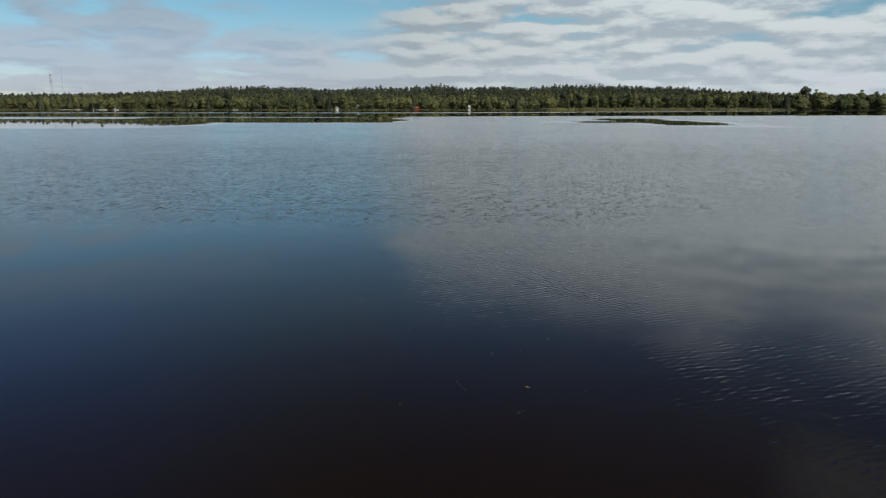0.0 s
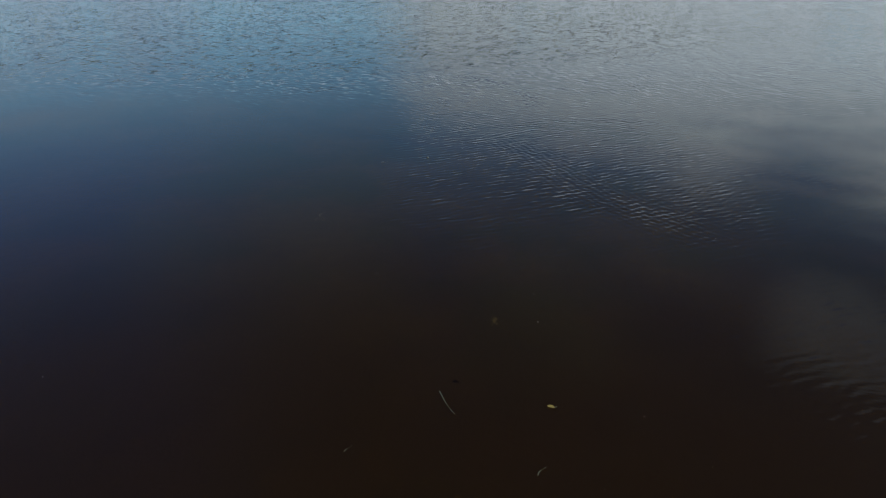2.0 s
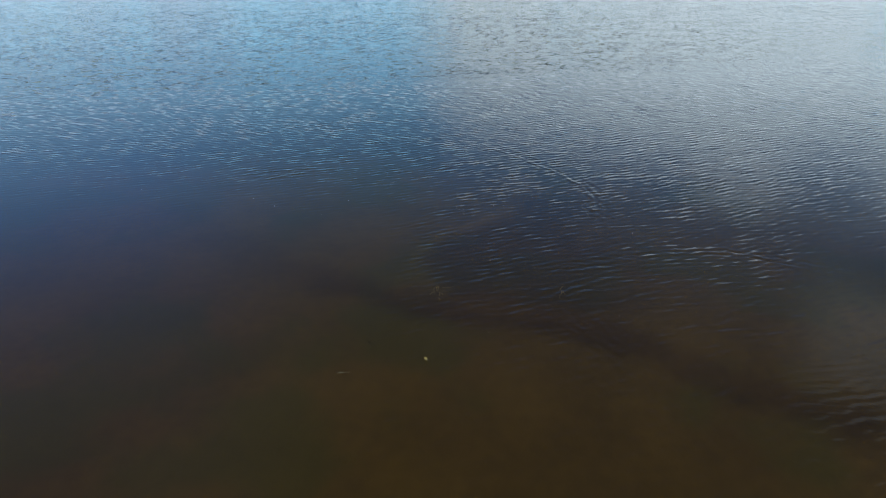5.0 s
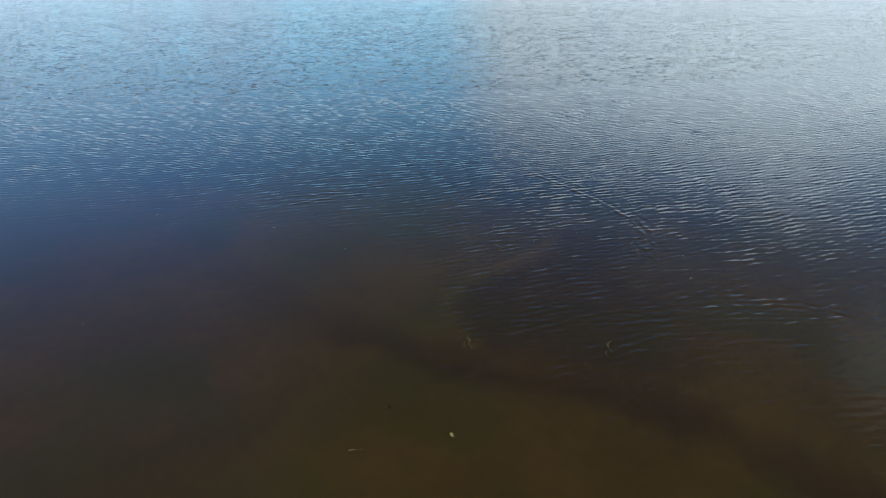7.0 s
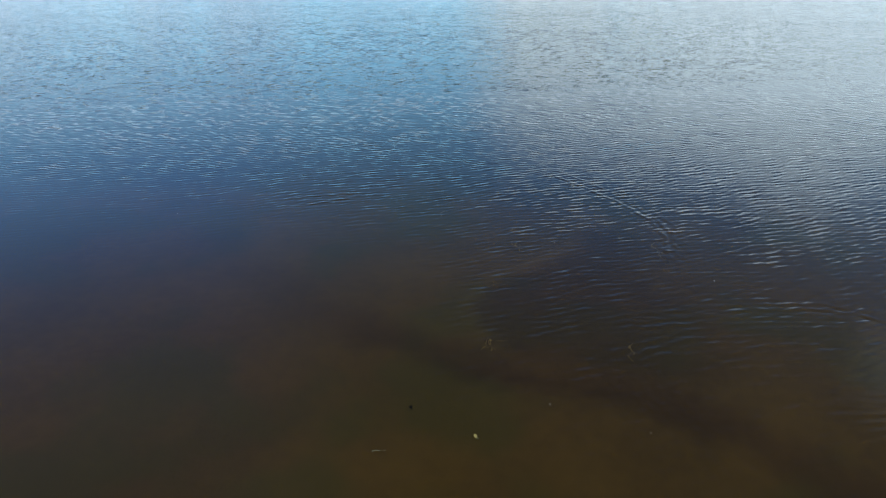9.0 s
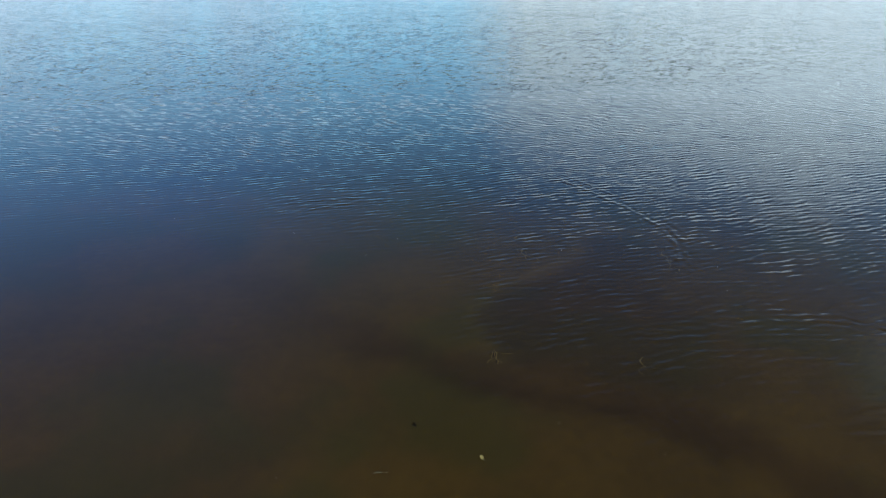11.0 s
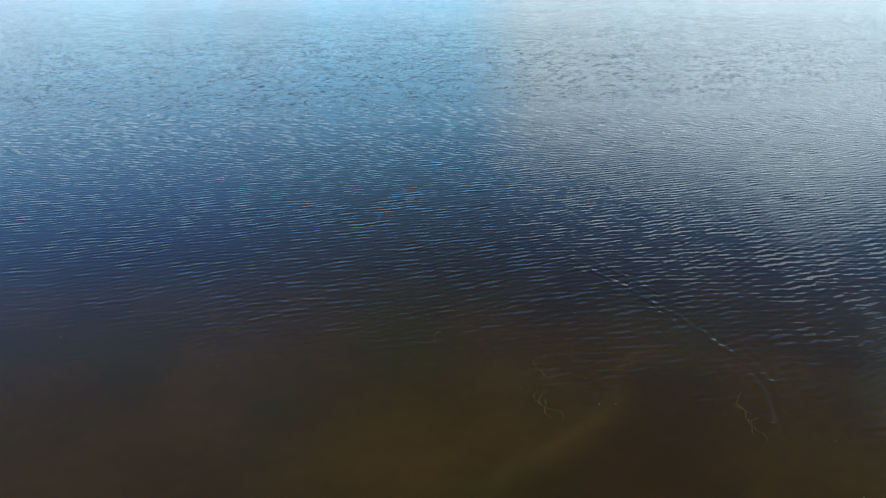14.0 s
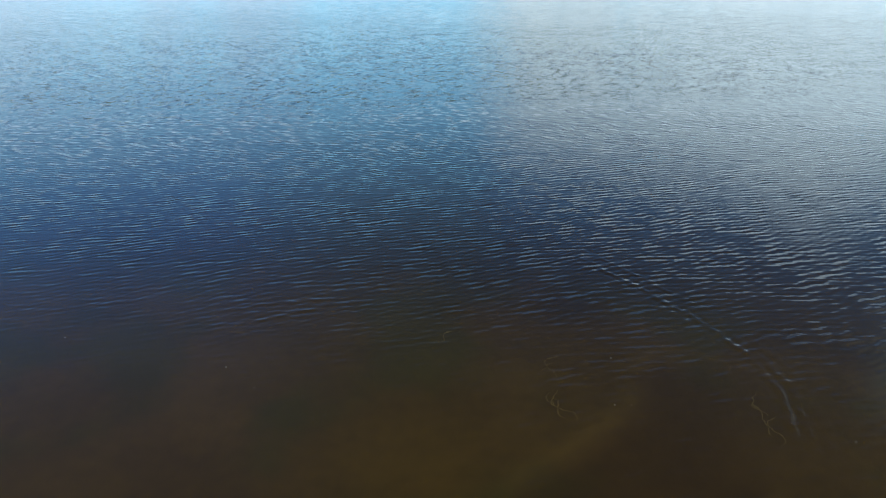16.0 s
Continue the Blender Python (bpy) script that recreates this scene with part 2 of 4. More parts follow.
    for ox, small, large in ((0.0, 0.6, 0.13), (37.0, 0.5, 0.17), (91.0, 0.7, 0.11)):
        sum_of = at
        for scale, reach in ((small, 0.32), (large, 1.6)):
            off = g.noise(g.scaled(at, 1, 1, 1, ox, ox, 0), scale, 2.0, 0.5, "Color")
            off = g.node("ShaderNodeVectorMath", {0: off, 1: (0.5, 0.5, 0.5)}, operation="SUBTRACT").outputs[0]
            off = g.node("ShaderNodeVectorMath", {0: off, 3: reach}, operation="SCALE").outputs[0]
            sum_of = g.node("ShaderNodeVectorMath", {0: sum_of, 1: off}, operation="ADD").outputs[0]
        drifts.append(sum_of)
    c = g.node("ShaderNodeSeparateColor", {0: g.noise(g.scaled(at, 2.0, 3.4, 1), 1.0, 2.0, 0.5, "Color")})
    tilt_x = g.math("MULTIPLY", g.math("SUBTRACT", c.outputs[0], 0.5), 0.04)
    tilt_y = g.math("MULTIPLY", g.math("SUBTRACT", c.outputs[1], 0.5), 0.06)
    for n, (length, angle, slope, phase) in enumerate(WAVES):
        dx, dy = -math.sin(radians(angle)), math.cos(radians(angle))
        k = 2 * math.pi / length
        turn = g.node("ShaderNodeVectorMath", {0: drifts[n % 3], 1: (dx * k, dy * k, 0.0)}, operation="DOT_PRODUCT").outputs["Value"]
        wave = g.math("COSINE", g.math("ADD", turn, phase))
        tilt_x = g.math("ADD", tilt_x, g.math("MULTIPLY", wave, -dx * slope))
        tilt_y = g.math("ADD", tilt_y, g.math("MULTIPLY", wave, -dy * slope))
    # crests are sharper than troughs
    tilt_y = g.math("ADD", g.math("MULTIPLY", tilt_y, 0.85), g.math("MULTIPLY", g.math("MAXIMUM", g.math("SUBTRACT", tilt_y, 0.035), 0.0), 1.3))
    tilt_y = g.math("MAXIMUM", tilt_y, -0.055)
    lull = g.math("MULTIPLY", g.step(xyz.outputs[1], 70.0, 150.0, 1.0, 0.3), flurry)
    tilt_x, tilt_y = g.math("MULTIPLY", tilt_x, lull), g.math("MULTIPLY", tilt_y, lull)
    # wind-roughened cat's paws with dark steep fronts
    paw = g.step(g.noise(g.scaled(at, 2.9, 1.7, 1, 3, 8, 0), 1.0, 2.0, 0.6), 0.55, 0.67)
    paw = g.math("MULTIPLY", paw, g.math("MULTIPLY", g.step(g.math("SUBTRACT", xyz.outputs[1], g.step(xyz.outputs[0], -16.0, 2.0, 0.0, 15.0)), 41.0, 64.0), g.step(xyz.outputs[1], 80.0, 200.0, 0.065, 0.01)))
    tilt_y = g.math("SUBTRACT", tilt_y, paw)
    # far off only the fronts of the ripples show
    tilt_y = g.math("SUBTRACT", tilt_y, g.step(xyz.outputs[1], 40.0, 190.0, 0.0, 0.032))
    tilt_x, tilt_y = g.math("MULTIPLY", tilt_x, force), g.math("MINIMUM", g.math("MULTIPLY", tilt_y, force), 0.075)
    tilt = g.node("ShaderNodeCombineXYZ", {0: tilt_x, 1: tilt_y, 2: 0.0}).outputs[0]
    normal = g.node("ShaderNodeVectorMath", {0: g.node("ShaderNodeNewGeometry").outputs["Normal"], 1: tilt}, operation="ADD").outputs[0]
    normal = g.node("ShaderNodeVectorMath", {0: normal}, operation="NORMALIZE").outputs[0]
    g.put(p.inputs["Normal"], normal)
    g.put(p.inputs["Base Color"], (0.092, 0.064, 0.017, 1))
    g.put(p.inputs["Transmission Weight"], 1.0)
    g.put(p.inputs["IOR"], 1.333)
    g.put(p.inputs["Roughness"], g.math("ADD", 0.015, g.math("MULTIPLY", g.math("MULTIPLY", force, g.step(xyz.outputs[1], 48.0, 84.0)), 0.05)))
    return m


def ground_material():
    """Mud under the lake, sand and meadow on the shore, forest floor on the hills."""
    m, g, p = material("ground")
    at = place(g)
    z = g.node("ShaderNodeSeparateXYZ", {0: at}).outputs[2]
    silt_and_dimming = g.node("ShaderNodeAttribute", attribute_name="silt_and_dimming").outputs["Fac"]
    n1, n2 = g.noise(at, 0.5, 5.0, 0.6), g.noise(at, 4.0, 6.0, 0.65)
    both = g.math("ADD", g.math("MULTIPLY", n1, 0.65), g.math("MULTIPLY", n2, 0.35))
    mud = g.mix(g.step(both, 0.28, 0.75), (0.061, 0.042, 0.0100, 1), (0.095, 0.067, 0.016, 1))
    green = g.math("MULTIPLY", g.step(g.noise(g.scaled(at, 1, 1, 1, 9, 4, 0), 0.35, 3.0), 0.46, 0.62), 0.6)
    mud = g.mix(green, mud, (0.050, 0.053, 0.010, 1))
    mud = g.mix(g.math("MULTIPLY", g.node("ShaderNodeAttribute", attribute_name="rim").outputs["Fac"], 0.12), mud, (0.13, 0.105, 0.04, 1))
    # dark silt, and the far bed's painted dimness of deeper water
    mud = g.mix(silt_and_dimming, mud, (0.026, 0.010, 0.003, 1))
    grass = g.mix(g.step(g.noise(at, 0.06, 5.0, 0.6), 0.35, 0.65), (0.07, 0.08, 0.022, 1), (0.14, 0.13, 0.04, 1))
    floor = g.mix(g.step(z, 1.5, 5.0), grass, (0.035, 0.04, 0.015, 1))
    g.put(p.inputs["Base Color"], g.mix(g.step(z, -0.15, 0.12), mud, floor))
    g.put(p.inputs["Roughness"], 0.9)
    b = g.node("ShaderNodeBump", {"Height": both, "Strength": 0.5, "Distance": 0.06})
    g.put(p.inputs["Normal"], b.outputs[0])
    return m


WATER, GROUND = water_material(), ground_material()
BIRCH = foliage("birch_leaves", (0.095, 0.105, 0.040), (0.225, 0.225, 0.082), (0.245, 0.195, 0.080))
ALDER = foliage("alder_leaves", (0.066, 0.082, 0.038), (0.175, 0.183, 0.072), (0.235, 0.195, 0.080))
CONIFER = foliage("conifer_needles", (0.052, 0.064, 0.042), (0.110, 0.120, 0.066), (0.140, 0.128, 0.062))
WOODS = foliage("mixed_woods_leaves", (0.056, 0.070, 0.034), (0.165, 0.168, 0.066), (0.225, 0.182, 0.070))
BARK, PALE_BARK, PINE_BARK = plain("bark", (0.10, 0.08, 0.06)), plain("pale_bark", (0.24, 0.22, 0.19)), plain("pine_bark", (0.11, 0.08, 0.055))
REED = plain("reed_blades", (0.20, 0.18, 0.06), 0.8, 0, 0.3, 0.4)
WHITE, CREAM, RED = plain("white_paint", (0.68, 0.67, 0.64)), plain("cream_paint", (0.66, 0.60, 0.44)), plain("red_paint", (0.36, 0.07, 0.045))
GREY_WOOD, ORANGE, GREY_ROOF = plain("grey_wood", (0.30, 0.28, 0.25)), plain("orange_tiles", (0.24, 0.11, 0.07)), plain("grey_roofing", (0.28, 0.29, 0.31))
RED_ROOF, GLASSY, STEEL = plain("red_roofing", (0.46, 0.12, 0.06)), plain("dark_window_glass", (0.03, 0.04, 0.05), 0.08), plain("galvanised_steel", (0.55, 0.56, 0.58), 0.6, 0.1)
SAND = plain("beach_sand", (0.46, 0.38, 0.22), 0.95, 0, 1.5)
LEAF_YELLOW = plain("yellow_leaf", (0.24, 0.19, 0.05), 0.6, 0, 60)
STRAW = plain("dead_reed_straw", (0.11, 0.125, 0.085), 0.7, 0, 40)
WEED = plain("water_weed", (0.18, 0.153, 0.078), 0.8, 0, 10)
FOAM = plain("pale_fluff", (0.34, 0.34, 0.32), 0.8, 0, 80)

# ---- helpers for building ----


def mesh_object(name, verts, faces, mat, parent=None, smooth=False, normals=None):
    me = bpy.data.meshes.new(name)
    me.from_pydata(np.asarray(verts).tolist() if isinstance(verts, np.ndarray) else verts, [], faces.tolist() if isinstance(faces, np.ndarray) else faces)
    if mat:
        me.materials.append(mat)
    if smooth or normals is not None:
        me.polygons.foreach_set("use_smooth", np.ones(len(me.polygons), bool))
    if normals is not None:
        me.normals_split_custom_set_from_vertices(normals.tolist())
    ob = new(name, me)
    ob.parent = parent
    return ob


def part(name, bm, mat, parent, label=""):
    me = bpy.data.meshes.new(name)
    bm.to_mesh(me)
    bm.free()
    me.materials.append(mat)
    ob = new(name, me)
    ob.parent = parent
    return tagged(ob, label)


def box(x0, x1, y0, y1, z0, z1, bevel=0.0):
    bm = bmesh.new()
    bmesh.ops.create_cube(bm, size=1.0, matrix=Matrix.Translation(((x0 + x1) / 2, (y0 + y1) / 2, (z0 + z1) / 2)) @ Matrix.Diagonal((x1 - x0, y1 - y0, z1 - z0, 1)))
    if bevel:
        bmesh.ops.bevel(bm, geom=bm.edges[:], offset=bevel, segments=1, affect="EDGES")
    return bm


def tube(points, radii, sides=6):
    """A round rod through the points, with a radius at each."""
    bm = bmesh.new()
    rings = []
    pts = [Vector(p) for p in points]
    for i, p in enumerate(pts):
        along = (pts[min(i + 1, len(pts) - 1)] - pts[max(i - 1, 0)]).normalized()
        turn = along.to_track_quat("Z", "Y").to_matrix()
        rings.append([bm.verts.new(p + turn @ Vector((math.cos(a) * radii[i], math.sin(a) * radii[i], 0))) for a in (2 * math.pi * k / sides for k in range(sides))])
    for a, b in zip(rings, rings[1:]):
        for k in range(sides):
            bm.faces.new((a[k], a[(k + 1) % sides], b[(k + 1) % sides], b[k]))
    bm.faces.new(rings[0][::-1]), bm.faces.new(rings[-1])
    return bm


def merge(*parts):
    out = bmesh.new()
    for bm in parts:
        me = bpy.data.meshes.new("tmp")
        bm.to_mesh(me), bm.free()
        out.from_mesh(me)
        bpy.data.meshes.remove(me)
    return out


def sheet(xs, ys, zs):
    """Vertices and quads of a grid of heights."""
    nx, ny = len(xs), len(ys)
    gx, gy = np.meshgrid(xs, ys)
    verts = np.stack([gx.ravel(), gy.ravel(), zs.ravel()], 1)
    k = np.arange(nx * ny).reshape(ny, nx)
    faces = np.stack([k[:-1, :-1].ravel(), k[:-1, 1:].ravel(), k[1:, 1:].ravel(), k[1:, :-1].ravel()], 1)
    return verts, faces


def spread(lo, a, b, hi, fine, grow):
    """Coordinates from lo to hi, evenly fine between a and b and ever coarser outside."""
    mid = list(np.arange(a, b, fine))
    for end, sign in ((lo, -1), (hi, 1)):
        step, out, at = fine, [], mid[0] if sign < 0 else mid[-1]
        while (at - end) * sign < 0:
            step *= grow
            at += sign * step
            out.append(at if (at - end) * sign < 0 else end)
        mid = out[::-1] + mid if sign < 0 else mid + out
    return np.array(mid)


def smooth_step(v, lo, hi):
    t = np.clip((v - lo) / (hi - lo), 0, 1)
    return t * t * (3 - 2 * t)


def lumps(x, y, size, seed):
    """Smooth random waves, about -1 to 1."""
    rng = np.random.RandomState(seed)
    out = np.zeros_like(x, dtype=float)
    for k in range(7):
        a, f, ph = rng.uniform(0, 6.28), rng.uniform(0.6, 1.7) * 6.28 / size, rng.uniform(0, 6.28)
        out += np.sin((x * math.cos(a) + y * math.sin(a)) * f + ph)
    return out / 3.5


def bend(points, n=60):
    """A smooth curve near the points (quadratic pieces), as an array."""
    p = np.array(points, float)
    mids = [p[0]] + [(a + b) / 2 for a, b in zip(p[1:-1], p[2:-1])] + [p[-1]]
    out = []
    for a, c, b in zip(mids, p[1:-1], mids[1:]):
        t = np.linspace(0, 1, n // max(1, len(p) - 2))[:, None]
        out.append((1 - t) ** 2 * a + 2 * t * (1 - t) * c + t * t * b)
    return np.vstack(out)


def from_curve(x, y, curve):
    """Distance to a curve (signed by its left side), and how far along it, 0 to 1."""
    best, side, along = np.full(x.shape, 1e9), np.zeros(x.shape), np.zeros(x.shape)
    for i, (a, b) in enumerate(zip(curve, curve[1:])):
        d = b - a
        l2 = max(1e-9, d @ d)
        t = np.clip(((x - a[0]) * d[0] + (y - a[1]) * d[1]) / l2, 0, 1)
        qx, qy = x - a[0] - t * d[0], y - a[1] - t * d[1]
        r = np.hypot(qx, qy)
        closer = r < best
        best = np.where(closer, r, best)
        side = np.where(closer, np.sign(d[0] * qy - d[1] * qx), side)
        along = np.where(closer, (i + t) / (len(curve) - 1), along)
    return best, side, along


# ---- the ground: lake bed, shore and hills ----
SHORE = 778.0


def shore_line(x):
    return SHORE + 10 * np.sin(x / 90.0) + 6 * np.sin(x / 37.0 + 1) + np.where(x > 380, -(x - 380) * 0.10, 0.0)


def land(x, y):
    """Height of the ground over the lake's level."""
    d = y - shore_line(x)
    d = np.maximum(d, np.abs(x) - 1100 + 30 * np.sin(y / 120.0))
    d = np.maximum(d, -y - 260)
    beach = np.where(d < 0, np.maximum(-1.2, d * 0.06), 0.0)
    up = np.where(d > 0, 0.25 * (1 - np.exp(-d / 3.0)) + 0.004 * d + 2.2 * smooth_step(d, 4, 60), 0.0)
    # a long low ridge behind the shore, falling away to both ends
    ridge = smooth_step(d, 10, 400) * (3.5 + 10.5 * smooth_step(x, -560, -340) + 2.5 * smooth_step(x, -60, 60) - 15.0 * smooth_step(x, 330, 500))
    return beach + up + ridge * (1 + 0.17 * lumps(x, y, 150, 3))


BED = []


def build_ground():
    xs = spread(-4500, -14, 14, 4500, 0.25, 1.06)
    ys = np.concatenate([spread(-1500, 8, 46, 560, 0.25, 1.05), np.arange(580, 1500, 12.0), np.geomspace(1520, 4900, 16)])
    gx, gy = np.meshgrid(xs, ys)
    z = land(gx, gy)
    under = z < -0.3
    # dark silt in channel and hollow, plus deep-water dimness put into the far colour
    silt_and_dimming = np.zeros_like(z)
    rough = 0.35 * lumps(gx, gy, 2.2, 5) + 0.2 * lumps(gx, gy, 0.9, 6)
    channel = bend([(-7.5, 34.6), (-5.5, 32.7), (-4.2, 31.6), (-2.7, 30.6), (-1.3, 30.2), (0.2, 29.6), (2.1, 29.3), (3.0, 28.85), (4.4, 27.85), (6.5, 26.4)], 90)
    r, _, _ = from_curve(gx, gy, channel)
    silt_and_dimming = np.maximum(silt_and_dimming, (0.12 + 0.34 * smooth_step(gx, -4.6, -2.4)) * smooth_step(r + 0.45 * rough, 0.75, 0.2))
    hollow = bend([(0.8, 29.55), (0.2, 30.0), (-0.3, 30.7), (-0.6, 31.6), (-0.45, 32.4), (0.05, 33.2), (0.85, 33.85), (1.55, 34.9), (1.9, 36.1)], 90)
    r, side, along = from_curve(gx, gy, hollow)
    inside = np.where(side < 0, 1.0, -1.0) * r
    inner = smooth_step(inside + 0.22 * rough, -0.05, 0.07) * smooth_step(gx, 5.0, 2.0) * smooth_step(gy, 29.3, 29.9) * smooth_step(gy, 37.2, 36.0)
    silt_and_dimming = np.maximum(silt_and_dimming, 0.40 * inner)
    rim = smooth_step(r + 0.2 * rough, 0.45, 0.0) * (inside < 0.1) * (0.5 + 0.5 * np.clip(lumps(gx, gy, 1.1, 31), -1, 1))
    # bed colour also darkens towards low y
    silt_and_dimming = np.maximum(silt_and_dimming, smooth_step(gy + 1.2 * lumps(gx, gy, 5, 9), 26, 15) * 0.88)
    # far bed coloured darker in place of light lost in deeper water
    silt_and_dimming = np.maximum(silt_and_dimming, 0.86 * smooth_step(gy + 0.6 * lumps(gx, gy, 3, 12), 35.0, 41.5))
    z = np.where(under, z - 0.22 * silt_and_dimming + 0.02 * rim + 0.03 * rough, z)
    verts, faces = sheet(xs, ys, z)
    ob = mesh_object("ground", verts, faces, GROUND, smooth=True)
    ob.data.attributes.new("silt_and_dimming", "FLOAT", "POINT").data.foreach_set("value", silt_and_dimming.ravel().astype(np.float32))
    ob.data.attributes.new("rim", "FLOAT", "POINT").data.foreach_set("value", rim.ravel().astype(np.float32))
    BED.extend((xs, ys, z))
    tagged(ob, "muddy brown lake bed rising to a grassy wooded shore", "ground", kind="structure")


build_ground()

# ---- the water, with the trails of ripples in it ----


def trail(x, y, curve, length, reach, height, fade):
    """A train of small waves beside a curve."""
    r, side, along = from_curve(x, y, curve)
    env = np.exp(-(r / reach) ** 2) * smooth_step(along, 0.0, 0.08) * (1 - smooth_step(along, fade, 1.0))
    broken = np.clip(0.65 + 1.1 * lumps(x, y, 0.5, 17), 0, 1.3)
    across = r * side + 0.05 * lumps(x, y, 0.7, 23)
    return height * env * broken * np.cos(across * 2 * math.pi / length)


def build_water():
    xs = spread(-4400, -8.0, 10.0, 4400, 0.046, 1.08)
    ys = spread(-1400, 19, 41, 4800, 0.044, 1.08)
    gx, gy = np.meshgrid(xs, ys)
    z = np.zeros_like(gx)
    near = (np.abs(gx) < 16) & (gy > 10) & (gy < 50)
    x, y = gx[near], gy[near]
    h = np.zeros_like(x)
    # an older, wide trail with two arms
    h += trail(x, y, bend([(1.6, 30.1), (3.5, 30.7), (5.5, 31.4), (7.3, 30.9), (9.8, 29.6)]), 0.26, 0.30, 0.0030, 0.7)
    h += trail(x, y, bend([(1.9, 29.3), (3.1, 26.4), (4.0, 23.9), (5.0, 22.2), (7.2, 19.3)]), 0.20, 0.85, 0.0027, 0.8)
    # a fresher one that curls away
    h += trail(x, y, bend([(0.6, 39.9), (1.5, 38.75), (2.4, 37.55), (3.2, 36.3), (3.6, 35.3), (3.65, 34.3), (3.45, 33.2)]), 0.24, 0.14, 0.0066, 0.95)
    h += trail(x, y, bend([(0.8, 40.2), (1.5, 39.4), (2.4, 38.2), (3.4, 36.9)]), 0.24, 0.12, 0.0050, 0.7)
    h += trail(x, y, bend([(3.3, 36.4), (3.75, 35.5), (3.85, 34.4), (3.65, 32.7)]), 0.24, 0.30, 0.0036, 0.9)
    h += trail(x, y, bend([(-4.0, 36.95), (-4.8, 36.62), (-5.5, 36.35), (-6.4, 35.9)]), 0.24, 0.12, 0.0062, 0.5)
    h += trail(x, y, bend([(-4.0, 36.6), (-4.7, 36.1), (-5.5, 35.6), (-6.6, 34.8)]), 0.24, 0.12, 0.0062, 0.5)
    z[near] = h
    verts, faces = sheet(xs, ys, z)
    keep = land(gx, gy).ravel() < 0.3
    faces = faces[keep[faces].any(1)]
    ob = mesh_object("water", verts, faces, WATER, smooth=True)
    ob.visible_shadow = False
    tagged(ob, "brown peaty lake water with wind ripples and sky reflections", "lake", kind="structure")


build_water()

# ---- trees ----


def sprays(centres, radii, squash, count, size, rng):
    """Small leafy quads over the outsides of clumps: vertices, faces and rounded normals."""
    centres, radii = np.asarray(centres, float), np.asarray(radii, float)
    pick = rng.choice(len(centres), count, p=radii ** 1.5 / (radii ** 1.5).sum())
    way = rng.normal(size=(count, 3))
    way /= np.linalg.norm(way, axis=1)[:, None]
    reach = radii[pick] * rng.uniform(0.74, 0.98, count)
    mid = centres[pick] + way * reach[:, None] * np.array([1, 1, squash])
    face = way + 0.30 * rng.normal(size=(count, 3))
    face /= np.linalg.norm(face, axis=1)[:, None]
    a = np.cross(face, rng.normal(size=(count, 3)))
    a /= np.linalg.norm(a, axis=1)[:, None] + 1e-9
    b = np.cross(face, a)
    w = size * rng.uniform(0.6, 1.3, count)[:, None]
    h = size * rng.uniform(0.5, 1.0, count)[:, None]
    verts = np.stack([mid - a * w, mid - b * h * 0.7, mid + a * w * 0.9, mid + b * h], 1).reshape(-1, 3)
    middle = np.array([0, 0, centres[:, 2].mean()])
    out = mid - middle
    out /= np.linalg.norm(out, axis=1)[:, None] + 1e-9
    soft = 0.55 * way + 0.45 * out + 0.18 * rng.normal(size=(count, 3)) + np.array([0, 0, 0.12])
    soft /= np.linalg.norm(soft, axis=1)[:, None]
    return verts, np.arange(count * 4).reshape(-1, 4), np.repeat(soft, 4, 0)


def crown_clumps(kind, h, rng):
    """Where the leafy clumps of a tree stand: centres and radii."""
    c, r = [], []
    low, wide, n = {"birch": (0.16, 0.19, 8), "alder": (0.08, 0.27, 9), "pine": (0.55, 0.19, 6), "bush": (0.05, 0.5, 7), "aspen": (0.14, 0.16, 8)}[kind]
    for t, f in ((0.12, 0.80), (0.42, 1.0), (0.72, 0.78), (0.93, 0.42)):
        c.append((0, 0, h * (low + (0.94 - low) * t))), r.append(h * wide * f * rng.uniform(0.85, 1.1))
    for k in range(n):
        t, a = rng.uniform(0.05, 0.85), rng.uniform(0, 6.28)
        out = h * wide * rng.uniform(0.5, 0.95) * (1.1 - 0.6 * t)
        c.append((math.cos(a) * out, math.sin(a) * out, h * (low + (0.93 - low) * t)))
        r.append(h * wide * rng.uniform(0.32, 0.52))
    return c, r


def needles(h, count, size, rng):
    """The drooping sprays of a spruce, on a ragged cone."""
    t = 1 - np.sqrt(rng.uniform(0.0, 1.0, count))
    a = rng.uniform(0, 6.28, count)
    wide = (h * 0.17 * (1 - t) + 0.12) * rng.uniform(0.65, 1.1, count) * (0.82 + 0.18 * np.sin(t * 60))
    mid = np.stack([np.cos(a) * wide, np.sin(a) * wide, h * (0.07 + 0.92 * t)], 1)
    out = np.stack([np.cos(a), np.sin(a), np.full(count, -0.35)], 1)
    side = np.stack([-np.sin(a), np.cos(a), rng.normal(0, 0.2, count)], 1)
    s = (size * (0.45 + 0.75 * (1 - t)) * rng.uniform(0.7, 1.2, count))[:, None]
    up = np.array([0, 0, 1.0])
    verts = np.stack([mid - side * s * 0.8, mid + out * s * 0.7 - up * s * 0.3, mid + side * s * 0.8, mid - out * s * 0.3 + up * s * 0.8], 1).reshape(-1, 3)
    soft = np.stack([np.cos(a), np.sin(a), np.full(count, 0.45)], 1) + 0.25 * rng.normal(size=(count, 3))
    soft /= np.linalg.norm(soft, axis=1)[:, None]
    return verts, np.arange(count * 4).reshape(-1, 4), np.repeat(soft, 4, 0)


